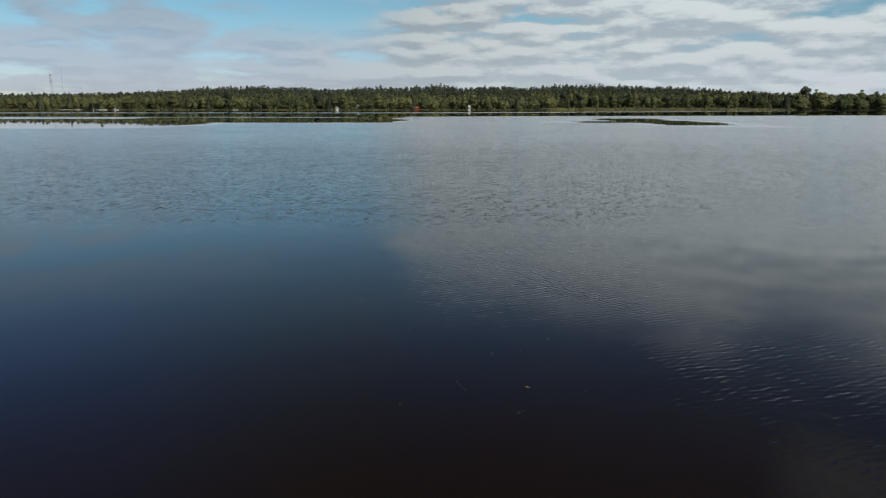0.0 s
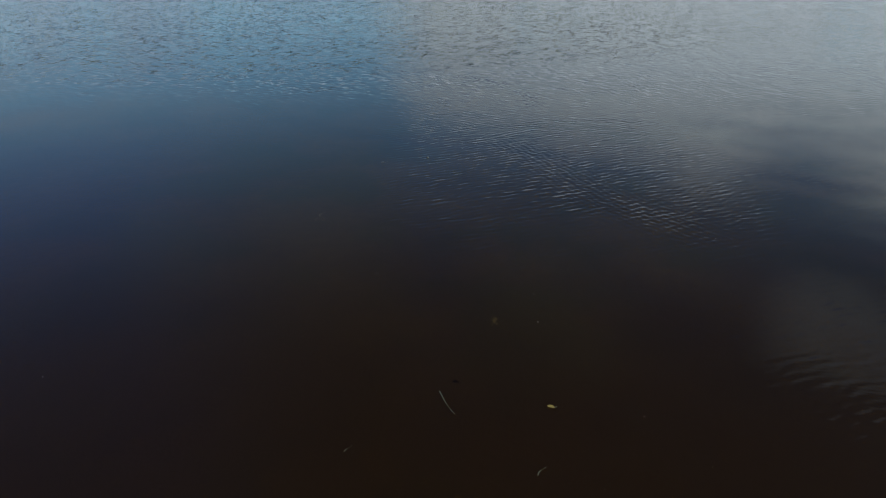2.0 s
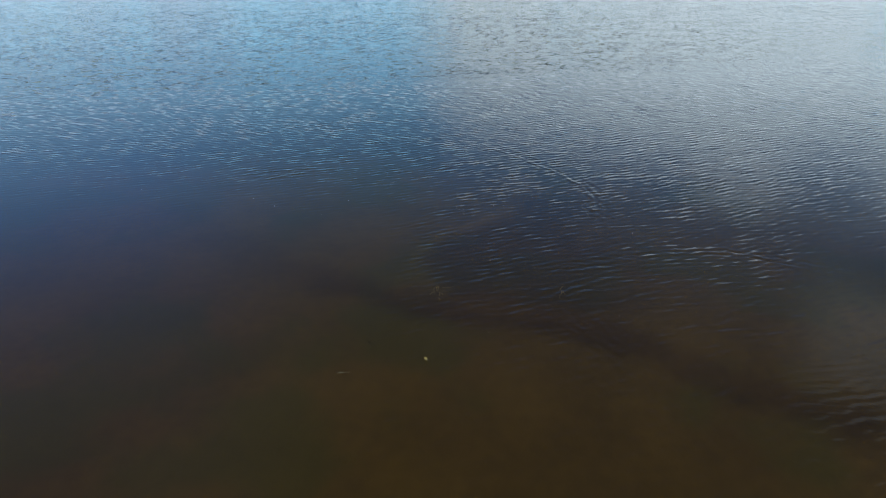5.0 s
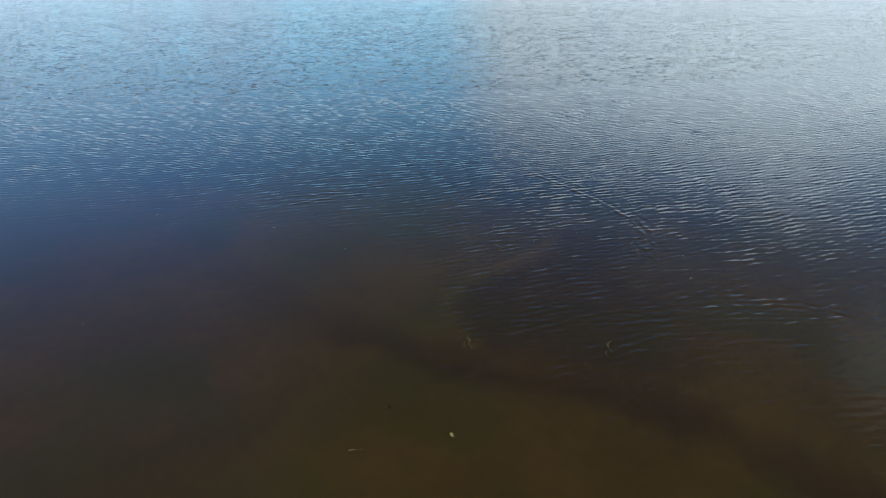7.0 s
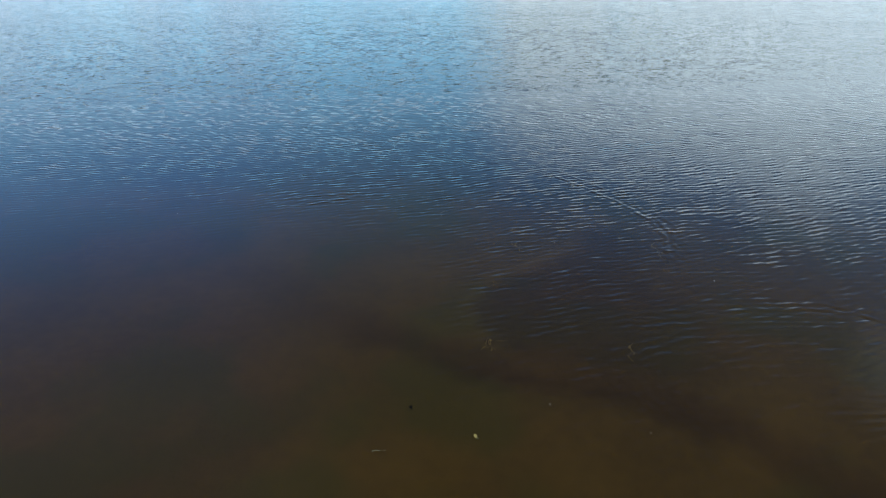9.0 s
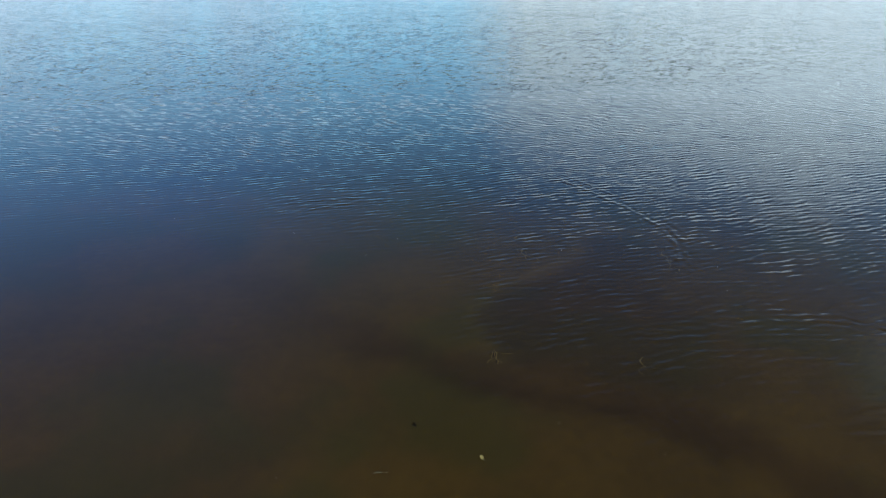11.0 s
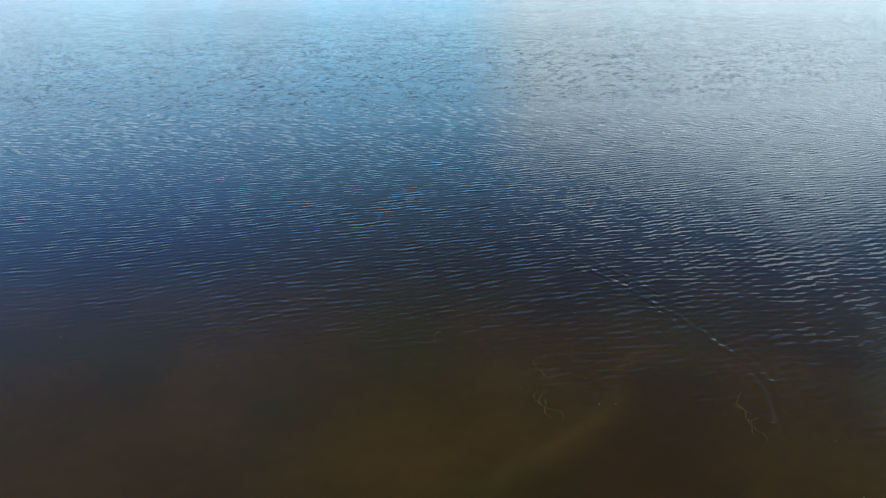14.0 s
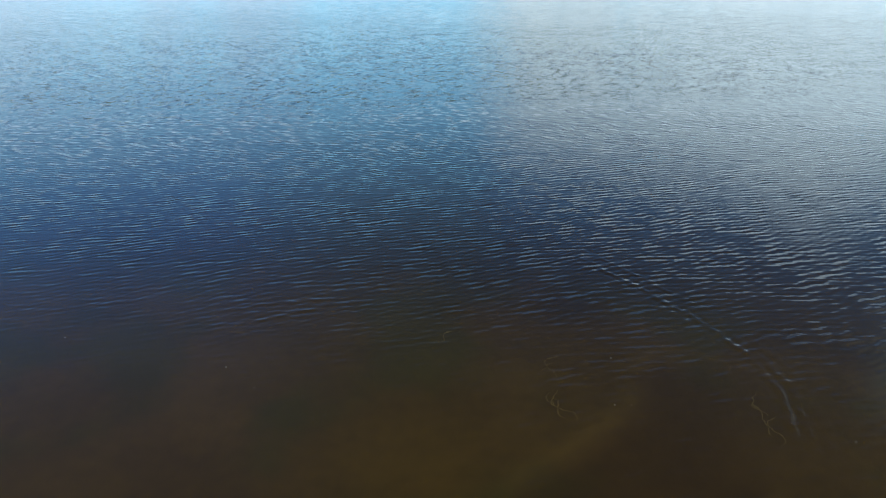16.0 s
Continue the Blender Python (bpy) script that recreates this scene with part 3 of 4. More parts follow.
def foliage_of(kind, h, count, size, rng):
    if kind == "spruce":
        return needles(h, count, size, rng)
    c, r = crown_clumps(kind, h, rng)
    return sprays(c, r, 0.85, count, size, rng)


def trunk_mesh(kind, h, rng):
    """A tapered trunk with a few limbs."""
    lean = rng.uniform(-0.03, 0.03, 2) * h
    thick = {"bush": 0.03, "spruce": 0.012}.get(kind, 0.014) * h
    spine = [(lean[0] * t, lean[1] * t, h * t - 0.4 * (t == 0)) for t in (0, 0.3, 0.6, 0.9)]
    bits = [tube(spine, [thick * 1.3, thick, thick * 0.65, thick * 0.15], 6)]
    for k in range(5):
        t, a = rng.uniform(0.35, 0.8), rng.uniform(0, 6.28)
        l = h * 0.16
        s = Vector((lean[0] * t, lean[1] * t, h * t))
        bits.append(tube([s, s + Vector((math.cos(a) * l, math.sin(a) * l, l * 0.7))], [thick * 0.4, thick * 0.08], 4))
    return merge(*bits)


LEAVES = {"birch": BIRCH, "aspen": BIRCH, "alder": ALDER, "pine": CONIFER, "spruce": CONIFER, "bush": ALDER}
STEMS = {"birch": PALE_BARK, "aspen": BARK, "alder": BARK, "pine": PINE_BARK, "spruce": BARK, "bush": BARK}
TREE_LABEL = {
    "birch": "tall birch with yellowing green leaves on the lake shore",
    "aspen": "slender leafy aspen turning yellow by the lake shore",
    "alder": "broad dark green alder at the water's edge",
    "pine": "tall pine with bare reddish trunk and dark crown",
    "spruce": "dark green pointed spruce in the shore wood",
    "bush": "low rounded green willow bush by the reeds",
}


def tree(kind, h, rng, count):
    root = new("bush" if kind == "bush" else "tree")
    part("trunk", trunk_mesh(kind, h, rng), STEMS[kind], root)
    v, f, n = foliage_of(kind, h, count, 0.74 if kind != "bush" else 0.36, rng)
    mesh_object("crown", v, f, LEAVES[kind], root, normals=n)
    return tagged(root, TREE_LABEL[kind], "bush" if kind == "bush" else "tree", "bushes by the reeds" if kind == "bush" else "trees along the far shore")


# where houses stand: middle x, width, depth, eaves height, how far from the water, turn, wall, roof, label
HOUSES = [
    (-387, 5.0, 7, 5.4, 24, 0, CREAM, GREY_ROOF, "cream two-storey house with grey roof among trees"),
    (-358, 4.2, 6, 5.6, 40, 0, WHITE, GREY_ROOF, "narrow white cottage with grey roof between shore trees"),
    (-337, 4.0, 9, 6.0, 48, 90, WHITE, WHITE, "long white house with pale roof behind bushes"),
    (-286, 3.6, 6, 4.8, 44, 0, WHITE, GREY_ROOF, "small white house half hidden by trees"),
    (-250, 3.4, 6, 2.2, 26, 90, ORANGE, ORANGE, "orange-red brick house with tiled roof"),
    (-240, 3.2, 5, 5.0, 36, 20, WHITE, GREY_ROOF, "white gabled house beside the orange house"),
    (-206, 3.0, 5, 4.4, 38, 0, WHITE, GREY_ROOF, "small pale cottage in the shore wood"),
    (-113, 3.0, 4, 1.6, 6, 15, WHITE, WHITE, "low white boathouse at the waterline"),
    (-92, 3.0, 6, 2.6, 30, 90, GREY_WOOD, GREY_ROOF, "grey wooden house with wide grey roof"),
    (-65, 3.6, 6, 4.0, 36, 0, CREAM, GREY_ROOF, "cream cottage behind shore trees"),
    (-27, 3.6, 8.5, 1.6, 14, 90, RED, RED_ROOF, "red wooden house with red roof by the lake"),
    (29, 3.0, 4, 4.0, 9, 0, WHITE, GREY_ROOF, "tall narrow white house at the water's edge"),
    (79, 3.0, 5, 3.0, 36, 0, GREY_WOOD, GREY_ROOF, "grey house with steep roof in the wood"),
    (112, 3.2, 4, 2.8, 40, 90, GREY_WOOD, GREY_ROOF, "dark grey wooden house under tall trees"),
]


def shore_at(x):
    return float(shore_line(np.array(float(x))))


def land_at(x, y):
    return float(land(np.array(float(x)), np.array(float(y))))


def clear_of_houses(x, d):
    return all(abs(x - hx) > max(w, dp if turn == 90 else 0) / 2 + 0.5 or d > hd + 5 for hx, w, dp, _, hd, turn, *_ in HOUSES) and not (-425 < x < -392 and d < 16)


def plant():
    rng = np.random.RandomState(4)
    models = {k: [tree(k, {"birch": 18, "aspen": 20, "alder": 14, "pine": 21, "spruce": 20, "bush": 4}[k], rng, 800 if k != "bush" else 420) for _ in range(3)] for k in LEAVES}
    used, made, x = set(), 0, -520.0
    while x < 560 and made < 285:
        x += rng.uniform(2.4, 5.2)
        d = rng.uniform(3, 30)
        right = x > 362
        meadow = 120 < x < 362
        if meadow:
            d = rng.uniform(34, 60)
        if right:
            d = rng.uniform(1, 22)
        if not clear_of_houses(x, d):
            continue
        kind = rng.choice(["birch", "aspen", "alder", "pine", "spruce"], p=[0.28, 0.2, 0.38, 0.07, 0.07] if not right else [0.04, 0.10, 0.62, 0.12, 0.12])
        low = 0.62 if (kind == "alder" and d < 12) else 0.85
        size = rng.uniform(low, 1.12) * (1.08 if right else rng.uniform(0.60, 0.98))
        y = shore_at(x) + d
        place_tree(models, used, kind, x, y, size, rng)
        made += 1
    for k in range(70):
        x = rng.uniform(125, 355) if k < 30 else rng.uniform(-480, 110)
        d = rng.uniform(14, 30) if k < 30 else rng.uniform(1.5, 8)
        if k >= 30 and not clear_of_houses(x, d):
            continue
        place_tree(models, used, "bush", x, shore_at(x) + d, rng.uniform(0.6, 1.35), rng)


def place_tree(models, used, kind, x, y, size, rng):
    n = int(rng.randint(3))
    m = pose(x, y, land_at(x, y) - 0.05, 0, 0, rng.uniform(0, 360))
    first = models[kind][n]
    if (kind, n) in used:
        ob = copy_thing(first, m)
    else:
        used.add((kind, n))
        ob = first
        ob.matrix_basis = m
    wide = 1.0 if kind == "bush" else 1.5 if kind in ("alder", "birch") else 1.3
    ob.scale = (size * wide * rng.uniform(0.9, 1.2), size * wide * rng.uniform(0.9, 1.2), size)


def shield_houses():
    """Low bushes in front of most houses."""
    rng = np.random.RandomState(77)
    stock = [ob for ob in bpy.data.objects if ob.name.startswith("bush") and ob.parent is None][:3]
    for hx, w, _, _, hd, *_ in HOUSES:
        for k in range(2 if hd > 20 else 0):
            x, d = hx + rng.uniform(-0.6, 0.6) * w, max(1.0, hd - rng.uniform(2, 5))
            ob = copy_thing(stock[k % len(stock)], pose(x, shore_at(x) + d, land_at(x, shore_at(x) + d) - 0.05, 0, 0, rng.uniform(0, 360)))
            ob.scale = (0.8, 0.8, rng.uniform(0.6, 0.95))


plant()
shield_houses()


def woods(name, mat, kinds, weights, x0, x1, d0, d1, gap, cards, size, tall, seed, label):
    """Far woods beyond counting, as one mesh."""
    rng = np.random.RandomState(seed)
    stock = []
    for k in kinds:
        for _ in range(3):
            h = {"birch": 18, "alder": 15, "aspen": 20, "pine": 21, "spruce": 22}[k]
            v, f, soft = foliage_of(k, h, cards, size, rng)
            stock.append((v, soft))
    vs, fs, ts, ns, at = [], [], [], [], 0
    for row, d in enumerate(np.arange(d0, d1, gap * 1.15)):
        for x in np.arange(x0, x1, gap):
            px, pd = x + rng.uniform(-0.5, 0.5) * gap * 1.3, d + rng.uniform(-0.6, 0.6) * gap
            if pd < 60 and not clear_of_houses(px, pd):
                continue
            k = rng.choice(len(kinds), p=weights) * 3 + rng.randint(3)
            py = shore_at(px) + pd
            stand = float(lumps(np.array(px), np.array(py), 34, 41))
            a, s = rng.uniform(0, 6.28), (rng.uniform(0.76, 0.96) + 0.12 * stand) * tall * (0.70 + 0.30 * min(1, pd / 160))
            wide = (0.80 if kinds[k // 3] in ("pine", "spruce") else 1.25) * rng.uniform(0.9, 1.2)
            turn = np.array([[math.cos(a), -math.sin(a), 0], [math.sin(a), math.cos(a), 0], [0, 0, 1]]) * np.array([[wide], [wide], [1.0]]) * s
            v, soft = stock[k]
            move = np.array((px, py, land_at(px, py) - 0.1))
            vs.append(v @ turn.T + move)
            ns.append(soft @ turn.T / s)
            n = len(v)
            fs.append(np.arange(n).reshape(-1, 4) + at)
            ts.append(np.full(n, rng.uniform(-0.35, 0.35)))
            at += n
    ob = mesh_object(name, np.vstack(vs), np.vstack(fs), mat, normals=np.vstack(ns))
    ob.data.attributes.new("tint", "FLOAT", "POINT").data.foreach_set("value", np.concatenate(ts).astype(np.float32))
    return tagged(ob, label, "woods", kind="stuff")


woods("shore_woods", WOODS, ["birch", "alder", "aspen", "pine", "spruce"], [0.28, 0.46, 0.16, 0.06, 0.04], -640, 118, 20, 140, 7.0, 136, 1.10, 0.80, 21, "mixed green woods behind the shore houses")
woods("meadow_woods", WOODS, ["birch", "alder", "aspen", "pine", "spruce"], [0.26, 0.28, 0.2, 0.14, 0.12], 118, 640, 46, 150, 7.0, 136, 1.10, 0.92, 22, "mixed green woods behind the reed meadow")
woods("ridge_woods", CONIFER, ["pine", "spruce", "birch", "alder"], [0.30, 0.18, 0.22, 0.30], -720, 650, 150, 400, 6.6, 44, 1.45, 0.78, 23, "dark pine and spruce woods on the low ridge")


def reed_belt():
    rng = np.random.RandomState(8)
    n = 9000
    x = np.concatenate([rng.uniform(112, 372, n - 1500), rng.uniform(-500, 100, 1500)])
    d = np.where(x > 110, rng.uniform(-5, 9, n), rng.uniform(-1.5, 2.0, n))
    ok = np.array([clear_of_houses(a, 2.0) for a in x])
    x, d = x[ok], d[ok]
    y = shore_line(x) + d
    z = np.maximum(land(x, y), -0.5) - 0.1
    h = rng.uniform(1.2, 2.3, len(x)) * np.where(x > 110, 1, 0.7)
    a = rng.uniform(0, 3.14, len(x))
    w = 0.16
    lean = rng.uniform(-0.3, 0.3, (len(x), 2))
    verts = np.stack([
        np.stack([x - np.cos(a) * w, y - np.sin(a) * w, z], 1),
        np.stack([x + np.cos(a) * w, y + np.sin(a) * w, z], 1),
        np.stack([x + np.cos(a) * w * 0.5 + lean[:, 0] * 0.5, y + np.sin(a) * w * 0.5 + lean[:, 1] * 0.5, z + h * 0.65], 1),
        np.stack([x + lean[:, 0], y + lean[:, 1], z + h], 1)], 1).reshape(-1, 3)
    ob = mesh_object("reed_belt", verts, np.arange(len(verts)).reshape(-1, 4), REED)
    tagged(ob, "yellow-green reeds along the edge of the lake", "reeds", kind="stuff")


reed_belt()

# ---- houses on the far shore ----


def gable_roof(w, dpt, eaves, rise, over=0.5, thick=0.25):
    bm = bmesh.new()
    for sign in (-1, 1):
        x_out, slope = sign * (w / 2 + over), rise / (w / 2)
        z_out = eaves - slope * over
        pts = [(x_out, z_out), (0, eaves + rise), (0, eaves + rise + thick), (x_out, z_out + thick)]
        ring = [[bm.verts.new((px, yy, pz)) for px, pz in pts] for yy in (-dpt / 2 - over, dpt / 2 + over)]
        for k in range(4):
            bm.faces.new((ring[0][k], ring[0][(k + 1) % 4], ring[1][(k + 1) % 4], ring[1][k]))
        bm.faces.new(ring[0][::-1]), bm.faces.new(ring[1])
    bmesh.ops.recalc_face_normals(bm, faces=bm.faces)
    return bm


def gable_walls(w, dpt, eaves, rise):
    bm = bmesh.new()
    out = [(-w / 2, -0.6), (w / 2, -0.6), (w / 2, eaves), (0, eaves + rise), (-w / 2, eaves)]
    ring = [[bm.verts.new((px, yy, pz)) for px, pz in out] for yy in (-dpt / 2, dpt / 2)]
    for k in range(5):
        bm.faces.new((ring[0][k], ring[0][(k + 1) % 5], ring[1][(k + 1) % 5], ring[1][k]))
    bm.faces.new(ring[0][::-1]), bm.faces.new(ring[1])
    bmesh.ops.recalc_face_normals(bm, faces=bm.faces)
    return bm


def house(x, w, dpt, eaves, d, turn, wall, roof, label):
    root = new("house")
    rise = w * 0.36
    part("wall", gable_walls(w, dpt, eaves, rise), wall, root)
    top = part("roof", gable_roof(w, dpt, eaves, rise), roof, root)
    part("chimney", box(-w * 0.16 - 0.35, -w * 0.16 + 0.35, 0.2, 0.9, eaves + rise * 0.4, eaves + rise + 0.8, 0.04), GREY_WOOD, top)
    front = -dpt / 2
    for storey in range(1 if eaves < 4.4 else 2):
        n = max(2, int(w / 3))
        for k in range(n):
            cx, cz = (k + 0.5) / n * w - w / 2, 1.5 + 2.5 * storey
            if storey == 0 and k == n - 1:
                continue
            pane = part("window", box(cx - 0.5, cx + 0.5, front - 0.03, front + 0.05, cz - 0.6, cz + 0.6), GLASSY, root)
            part("frame", merge(box(cx - 0.62, cx - 0.5, front - 0.07, front + 0.03, cz - 0.72, cz + 0.72), box(cx + 0.5, cx + 0.62, front - 0.07, front + 0.03, cz - 0.72, cz + 0.72),
                                box(cx - 0.5, cx + 0.5, front - 0.07, front + 0.03, cz + 0.6, cz + 0.72), box(cx - 0.5, cx + 0.5, front - 0.07, front + 0.03, cz - 0.72, cz - 0.6)), WHITE, pane)
    cx = (1 - 0.5 / max(2, int(w / 3))) * w - w / 2
    part("door", box(cx - 0.48, cx + 0.48, front - 0.05, front + 0.05, 0.1, 2.15, 0.02), GREY_WOOD, root)
    y = shore_at(x) + d + max(w, dpt) / 2
    root.matrix_basis = pose(x, y, land_at(x, y) + 0.15, 0, 0, turn)
    tagged(root, label, "house", "houses on the far shore")


for row in HOUSES:
    house(*row)

# ---- beach, jetty, boats and masts ----


def beach():
    xs, ds = np.linspace(-424, -394, 31), np.linspace(-1.0, 9, 12)
    gx, gd = np.meshgrid(xs, ds)
    gy = shore_line(gx) + gd
    z = np.maximum(land(gx, gy), -0.2) + 0.07 + 0.02 * lumps(gx, gy, 5, 2)
    v, f = sheet(xs, ds, z)
    v[:, 1] = gy.ravel()
    tagged(mesh_object("beach", v, f, SAND, smooth=True), "small strip of pale sandy beach below trees", "beach", kind="structure")


beach()


def hull(l, w, h):
    """An open boat's shell: sharp bow, flat stern, a keel, and a floor inside."""
    bm = bmesh.new()
    rings = []
    for t in (0, 0.25, 0.55, 0.8, 1.0):
        half = w / 2 * (1 - max(0, t - 0.35) ** 2 * 2.3)
        keel, rim = 0.05 + 0.25 * h * t * t, h * (1 + 0.25 * t * t)
        half = max(half, 0.02)
        pts = [(-half, rim), (-half * 0.75, keel + 0.25 * h), (0, keel), (half * 0.75, keel + 0.25 * h), (half, rim), (half * 0.85, rim), (half * 0.6, keel + 0.4 * h), (-half * 0.6, keel + 0.4 * h), (-half * 0.85, rim)]
        rings.append([bm.verts.new((px, (t - 0.5) * l, pz)) for px, pz in pts])
    for a, b in zip(rings, rings[1:]):
        for k in range(9):
            bm.faces.new((a[k], a[(k + 1) % 9], b[(k + 1) % 9], b[k]))
    bm.faces.new(rings[0][::-1]), bm.faces.new(rings[-1])
    bmesh.ops.recalc_face_normals(bm, faces=bm.faces)
    return bm


def boat(x, out, turn, l, mast, label):
    root = new("sailing_boat" if mast else "rowing_boat")
    part("hull", hull(l, l * 0.34, l * 0.15), WHITE, root)
    for t in (-0.2, 0.12):
        part("thwart", box(-l * 0.13, l * 0.13, t * l - 0.12, t * l + 0.12, l * 0.11, l * 0.11 + 0.04), GREY_WOOD, root)
    if mast:
        part("cabin", box(-l * 0.1, l * 0.1, -0.1 * l, 0.2 * l, l * 0.12, l * 0.26, 0.06), WHITE, root)
        part("mast", tube([(0, 0.05 * l, 0.3), (0, 0.05 * l, 7.5)], [0.11, 0.07]), WHITE, root)
        part("boom", tube([(0, 0.05 * l, 1.9), (0, -0.4 * l, 1.8)], [0.08, 0.06]), WHITE, root)
    root.matrix_basis = pose(x, shore_at(x) - out, -0.12, 0, 0, turn)
    tagged(root, label, "boat", "boats moored at the far shore")


boat(-415, 2, 75, 4.2, False, "white rowing boat lying at the sandy beach")
boat(-398, 2, 100, 4.0, False, "white rowing boat lying at the sandy beach")
boat(-370, 6, 80, 5.0, False, "white motor boat moored beside the jetty")
boat(-364, 5, 95, 4.6, False, "white motor boat moored beside the jetty")
boat(-350, 8, 70, 6.5, True, "white sailing boat with bare mast at its mooring")
boat(-222, 5, 88, 5.0, False, "white rowing boat moored off the wooded shore")


def jetty(x, l):
    root = new("jetty")
    for k in range(int(l / 0.5)):
        part("plank", box(-0.9, 0.9, -k * 0.5 - 0.46, -k * 0.5, 0.50, 0.56), GREY_WOOD, root)
    for sx in (-0.8, 0.8):
        for yy in np.arange(-l + 0.3, 0, l / 4):
            part("post", tube([(sx, yy, -1.3), (sx, yy, 0.9)], [0.09, 0.09]), GREY_WOOD, root)
    part("marker", tube([(0.9, -l, -1.2), (0.9, -l, 2.6)], [0.28, 0.28], 8), WHITE, root, "white painted marker post")
    root.matrix_basis = pose(x, shore_at(x) + 2, 0)
    tagged(root, "grey wooden jetty with a white marker post", "jetty")


jetty(-375, 14)


def lattice_mast(x, y, h, foot):
    root = new("lattice_mast")
    n, legs = 12, [(-1, -1), (1, -1), (1, 1), (-1, 1)]
    half = lambda t: foot / 2 * (1 - t) + 0.8 * t
    for sx, sy in legs:
        part("leg", tube([(sx * half(0), sy * half(0), -1), (sx * half(1), sy * half(1), h)], [0.22, 0.16], 5), STEEL, root)
    for k in range(n):
        a, b = k / n, (k + 1) / n
        bits = []
        for (sx, sy), (ux, uy) in zip(legs, legs[1:] + legs[:1]):
            bits.append(tube([(sx * half(a), sy * half(a), h * a), (ux * half(b), uy * half(b), h * b)], [0.11, 0.11], 4))
            bits.append(tube([(sx * half(b), sy * half(b), h * b), (ux * half(b), uy * half(b), h * b)], [0.11, 0.11], 4))
        part("bracing", merge(*bits), STEEL, root)
    for z in (h - 2.5, h - 14):
        part("platform", box(-2.6, 2.6, -2.6, 2.6, z, z + 0.5, 0.05), STEEL, root)
        for k in range(6):
            c, s = math.cos(k * 1.047), math.sin(k * 1.047)
            part("antenna", box(c * 2.6 - 0.3, c * 2.6 + 0.3, s * 2.6 - 0.3, s * 2.6 + 0.3, z + 0.5, z + 3.0, 0.05), WHITE, root)
    root.matrix_basis = pose(x, y, land_at(x, y))
    tagged(root, "grey steel lattice radio mast with two platforms", "radio mast")


def guyed_mast(x, y, h):
    root = new("guyed_mast")
    part("pole", tube([(0, 0, -1), (0, 0, h * 0.8), (0, 0, h)], [0.6, 0.55, 0.3], 6), STEEL, root)
    for z in (h * 0.45, h * 0.9):
        for k in range(3):
            a = k * 2.094 + 0.4
            part("guy_wire", tube([(0, 0, z), (math.cos(a) * h * 0.4, math.sin(a) * h * 0.4, 0)], [0.03, 0.03], 3), STEEL, root)
    root.matrix_basis = pose(x, y, land_at(x, y))
    tagged(root, "thin guyed steel mast above the woods", "radio mast")


lattice_mast(-808, 1500, 58, 6.5)
guyed_mast(-785, 1500, 76)

# ---- small things afloat and on the lake bed ----


def leaf_bm(l, w, curl):
    bm = bmesh.new()
    rows = []
    for k in range(7):
        t = k / 6
        half = w / 2 * math.sin(math.pi * (0.06 + 0.9 * t)) ** 0.8
        rows.append([bm.verts.new((sx * half, (t - 0.5) * l, curl * abs(sx) * half + 0.15 * curl * (t - 0.5) ** 2 * l + up)) for sx, up in ((-1, 0), (0, 0), (1, 0), (1, 0.004), (0, 0.004), (-1, 0.004))])
    for a, b in zip(rows, rows[1:]):
        for k in range(6):
            bm.faces.new((a[k], a[(k + 1) % 6], b[(k + 1) % 6], b[k]))
    bm.faces.new(rows[0][::-1]), bm.faces.new(rows[-1])
    bmesh.ops.recalc_face_normals(bm, faces=bm.faces)
    return bm


def fallen_leaf(x, y, l, turn, label):
    root = new("fallen_leaf")
    part("blade", leaf_bm(l, l * 0.55, 0.35), LEAF_YELLOW, root)
    part("stalk", tube([(0, -l * 0.47, 0.004), (0.01, -l * 0.62, 0.01), (0.03, -l * 0.75, 0.008)], [0.004, 0.003, 0.003], 5), STRAW, root)
    root.matrix_basis = pose(x, y, 0.003, 0, 0, turn)
    tagged(root, label, "leaf", "leaves afloat")


def stem(name, points, thick, label):
    root = new(name)
    c = bend(points, 24)
    part("stalk", tube([(px, py, 0.004 + 0.01 * math.sin(i)) for i, (px, py) in enumerate(c[::3])], [thick * (1 - 0.6 * i / len(c[::3])) for i in range(len(c[::3]))], 6), STRAW, root)
    tagged(root, label, "stem")


fallen_leaf(1.88, 14.89, 0.11, 70, "yellow fallen leaf floating on the dark water")
fallen_leaf(-0.12, 26.78, 0.09, 20, "pale yellow fallen leaf floating on brown water")
stem("reed_stem", [(0.30, 15.26), (0.37, 14.98), (0.55, 14.66)], 0.009, "long pale dead reed stem afloat on dark water")
stem("twig", [(1.53, 13.51), (1.57, 13.63), (1.68, 13.67)], 0.006, "short curved pale twig floating on the water")
stem("twig", [(-0.93, 13.94), (-0.89, 14.01), (-0.82, 14.08)], 0.004, "faint thin twig lying in the dark water")
stem("twig", [(-1.46, 26.30), (-1.36, 26.34), (-1.26, 26.34)], 0.004, "thin straight pale twig floating on the water")

rng = np.random.RandomState(5)


def fluff(size):
    root = new("floating_fluff")
    bm = bmesh.new()
    bmesh.ops.create_icosphere(bm, subdivisions=1, radius=size)
    for v in bm.verts:
        v.co = Vector((v.co.x * rng.uniform(0.7, 1.5), v.co.y * rng.uniform(0.6, 1.3), v.co.z * 0.5))
    part("tuft", bm, FOAM, root)
    part("barb", tube([(0, 0, 0), (size * 1.4, size * 0.6, size * 0.3)], [size * 0.25, size * 0.08], 4), FOAM, root)
    return tagged(root, "tiny white tuft of fluff floating on the water", "fluff", "specks afloat")


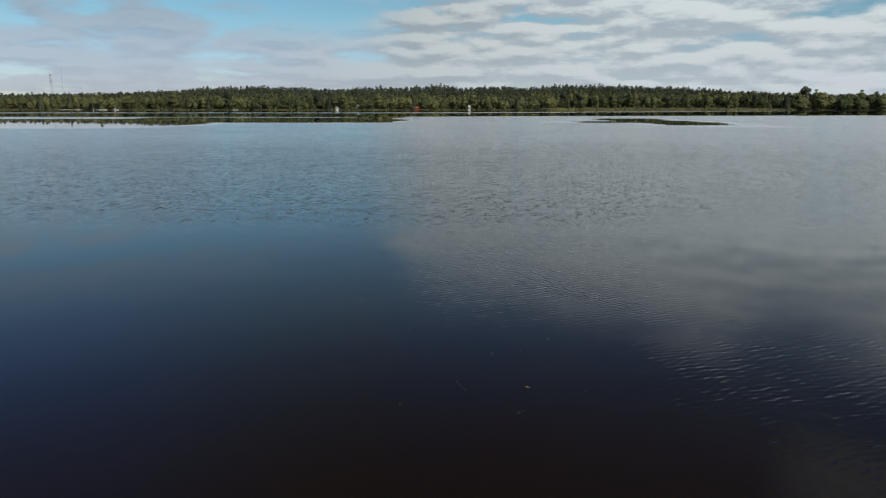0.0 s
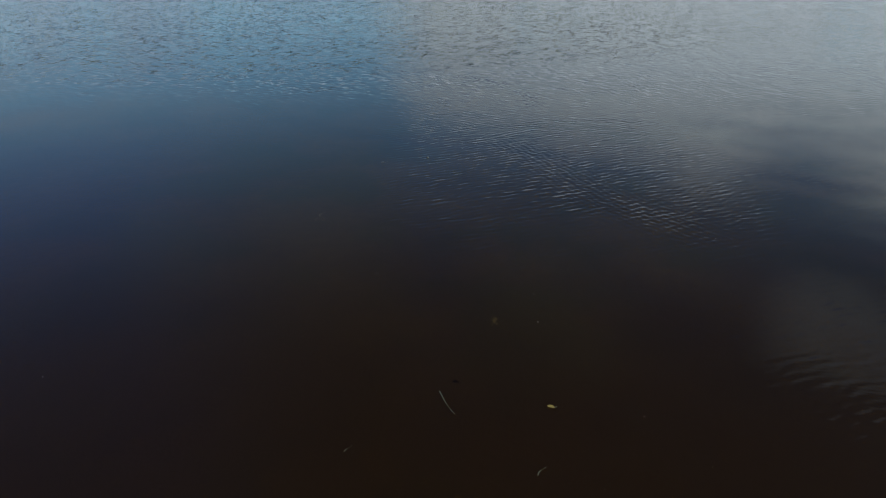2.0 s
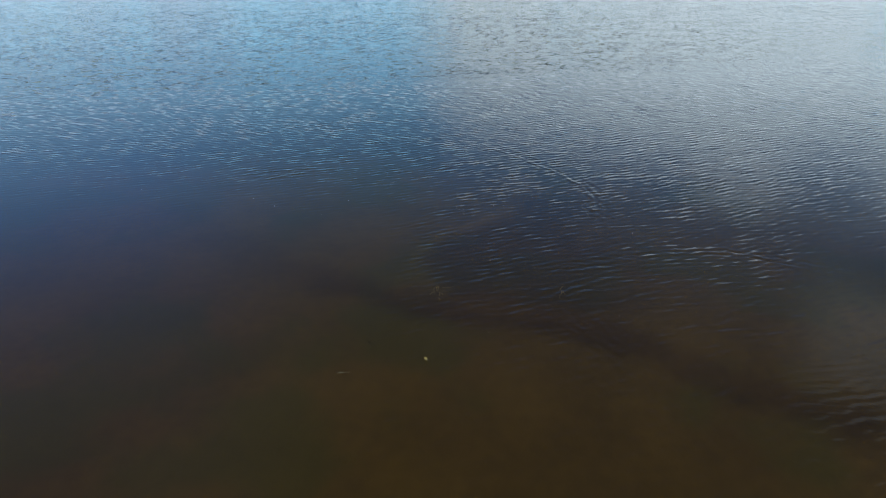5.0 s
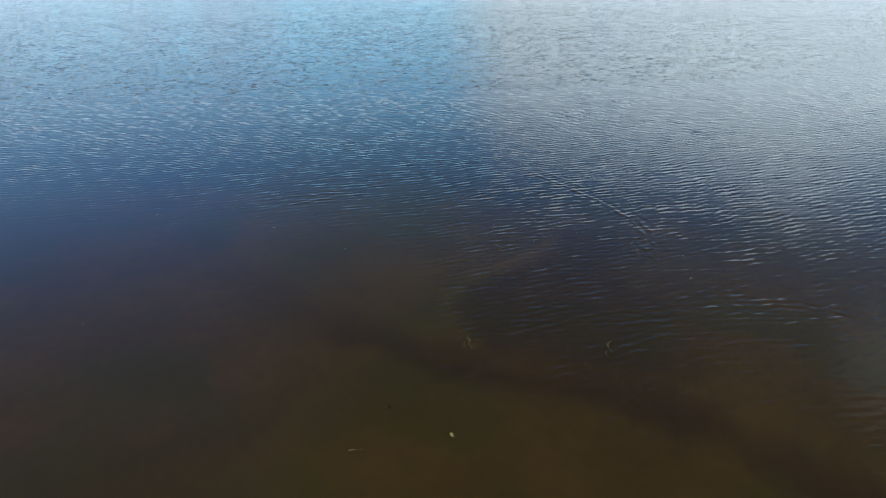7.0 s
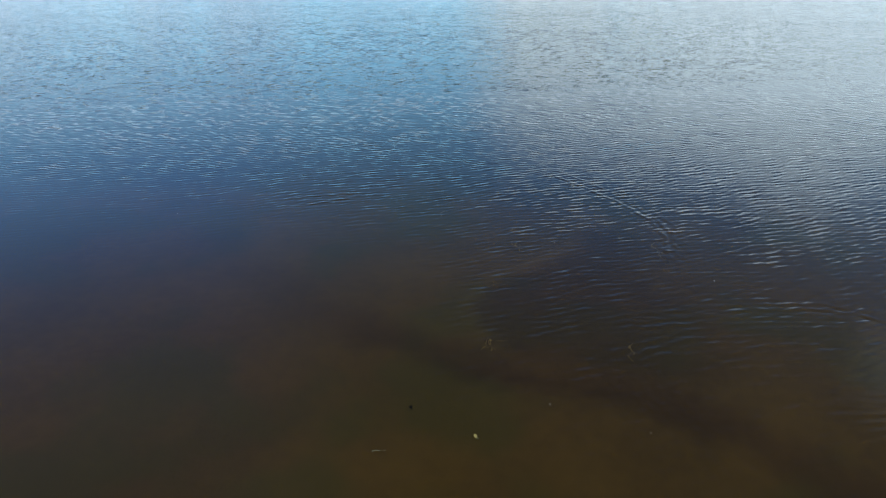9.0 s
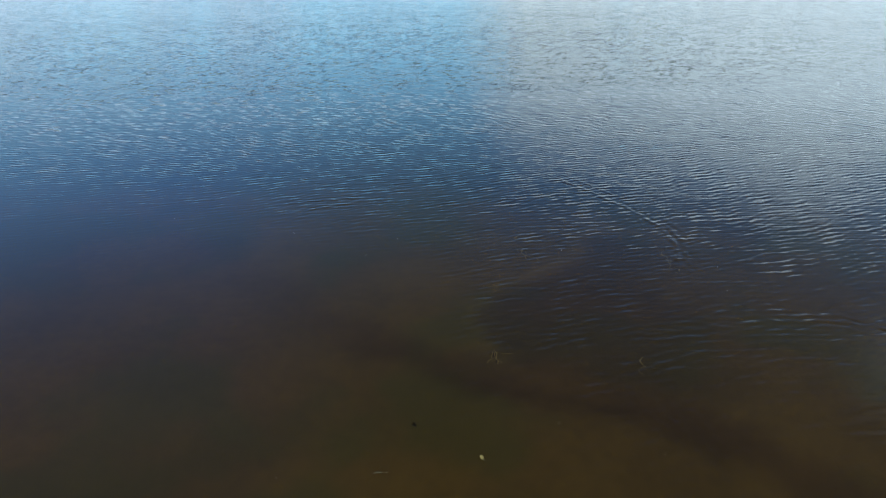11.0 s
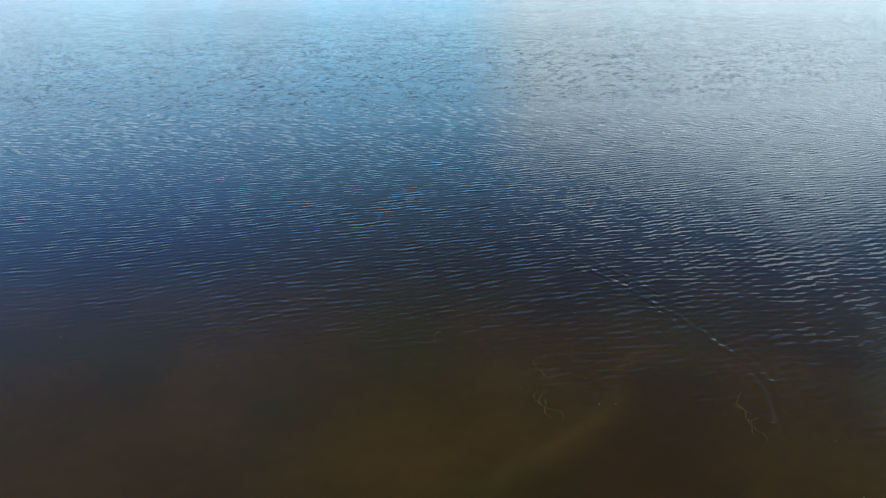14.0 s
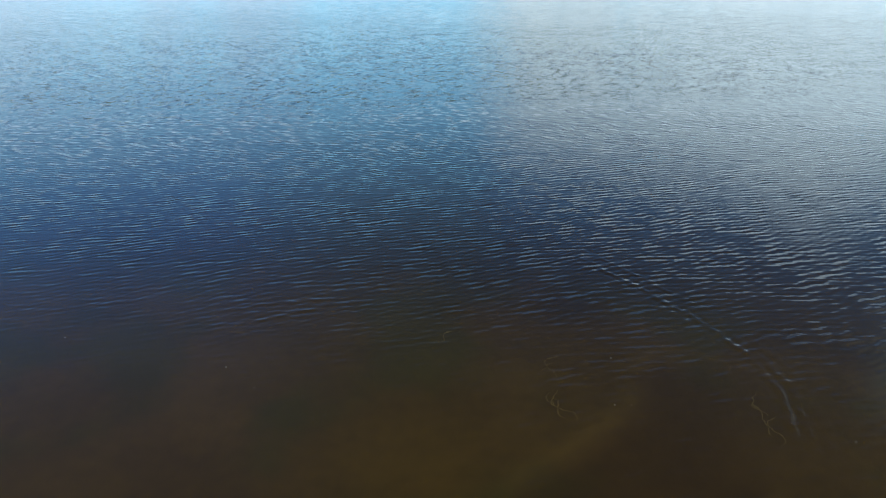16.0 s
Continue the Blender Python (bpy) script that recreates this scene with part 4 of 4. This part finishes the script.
SPECKS = [(2.02, 18.27), (-2.13, 14.02), (3.15, 14.68), (3.75, 13.67), (-0.95, 19.13), (4.28, 26.09), (-6.98, 29.23), (0.90, 27.67), (-2.66, 26.06), (2.28, 27.16), (3.26, 28.38), (4.31, 33.44), (1.09, 33.90), (1.15, 35.28), (2.10, 34.55), (2.07, 35.82), (-8.33, 34.72), (-2.64, 34.13), (-3.12, 33.07), (3.56, 33.77), (4.24, 32.29), (-4.43, 33.63), (1.34, 33.94), (1.18, 35.70), (1.09, 33.91), (-5.11, 34.15), (6.28, 20.84), (2.81, 18.24), (1.98, 17.26), (-5.70, 15.61), (2.31, 13.28), (0.91, 27.65)]
first_fluff = None
for x, y in SPECKS:
    m = pose(x, y, 0.0, 0, 0, rng.uniform(0, 360))
    if first_fluff is None:
        first_fluff = fluff(0.007)
        first_fluff.matrix_basis = m
    else:
        ob = copy_thing(first_fluff, m)
        ob.scale = (rng.uniform(0.6, 1.2),) * 3


def bed_at(x, y):
    xs, ys, z = BED
    return float(z[np.abs(ys - y).argmin(), np.abs(xs - x).argmin()])


def weed(x, y, reach, n, label):
    """A thin tuft of pale water weed lying on the mud."""
    root = new("water_weed")
    base, lie = bed_at(x, y), 1.57 + rng.uniform(-0.4, 0.4)
    for k in range(n):
        a, l = lie + rng.uniform(-0.3, 0.3) + 3.14 * (k % 3 == 0), reach * rng.uniform(0.3, 1.0)
        pts = []
        for t in (0, 0.2, 0.4, 0.6, 0.8, 1):
            turn = a + 0.5 * math.sin(3 * t + k)
            px, py = math.cos(turn) * l * t, math.sin(turn) * l * t
            pts.append((px, py, 4 * (bed_at(x + px, y + py) - base) + 0.02))
        part("strand", tube(pts, [0.004, 0.008, 0.009, 0.008, 0.006, 0.003], 5), WEED, root)
    root.matrix_basis = pose(x, y, base)
    root.scale = (1.0, 1.0, 0.25)      # flattened on the mud
    tagged(root, label, "water weed", "weeds on the lake bed")


for x, y, reach, n in ((3.56, 35.01, 0.6, 5), (3.59, 34.60, 0.5, 4), (0.12, 35.87, 0.45, 4), (0.28, 34.70, 0.6, 5), (-1.86, 36.74, 0.4, 3), (-0.14, 30.33, 0.45, 5), (-0.09, 30.20, 0.4, 4), (2.48, 30.41, 0.45, 4), (-2.78, 23.30, 0.35, 6), (1.34, 18.42, 0.2, 9), (1.32, 18.38, 0.16, 7)):
    weed(x, y, reach, n, "pale brown tuft of weed on the lake bed")
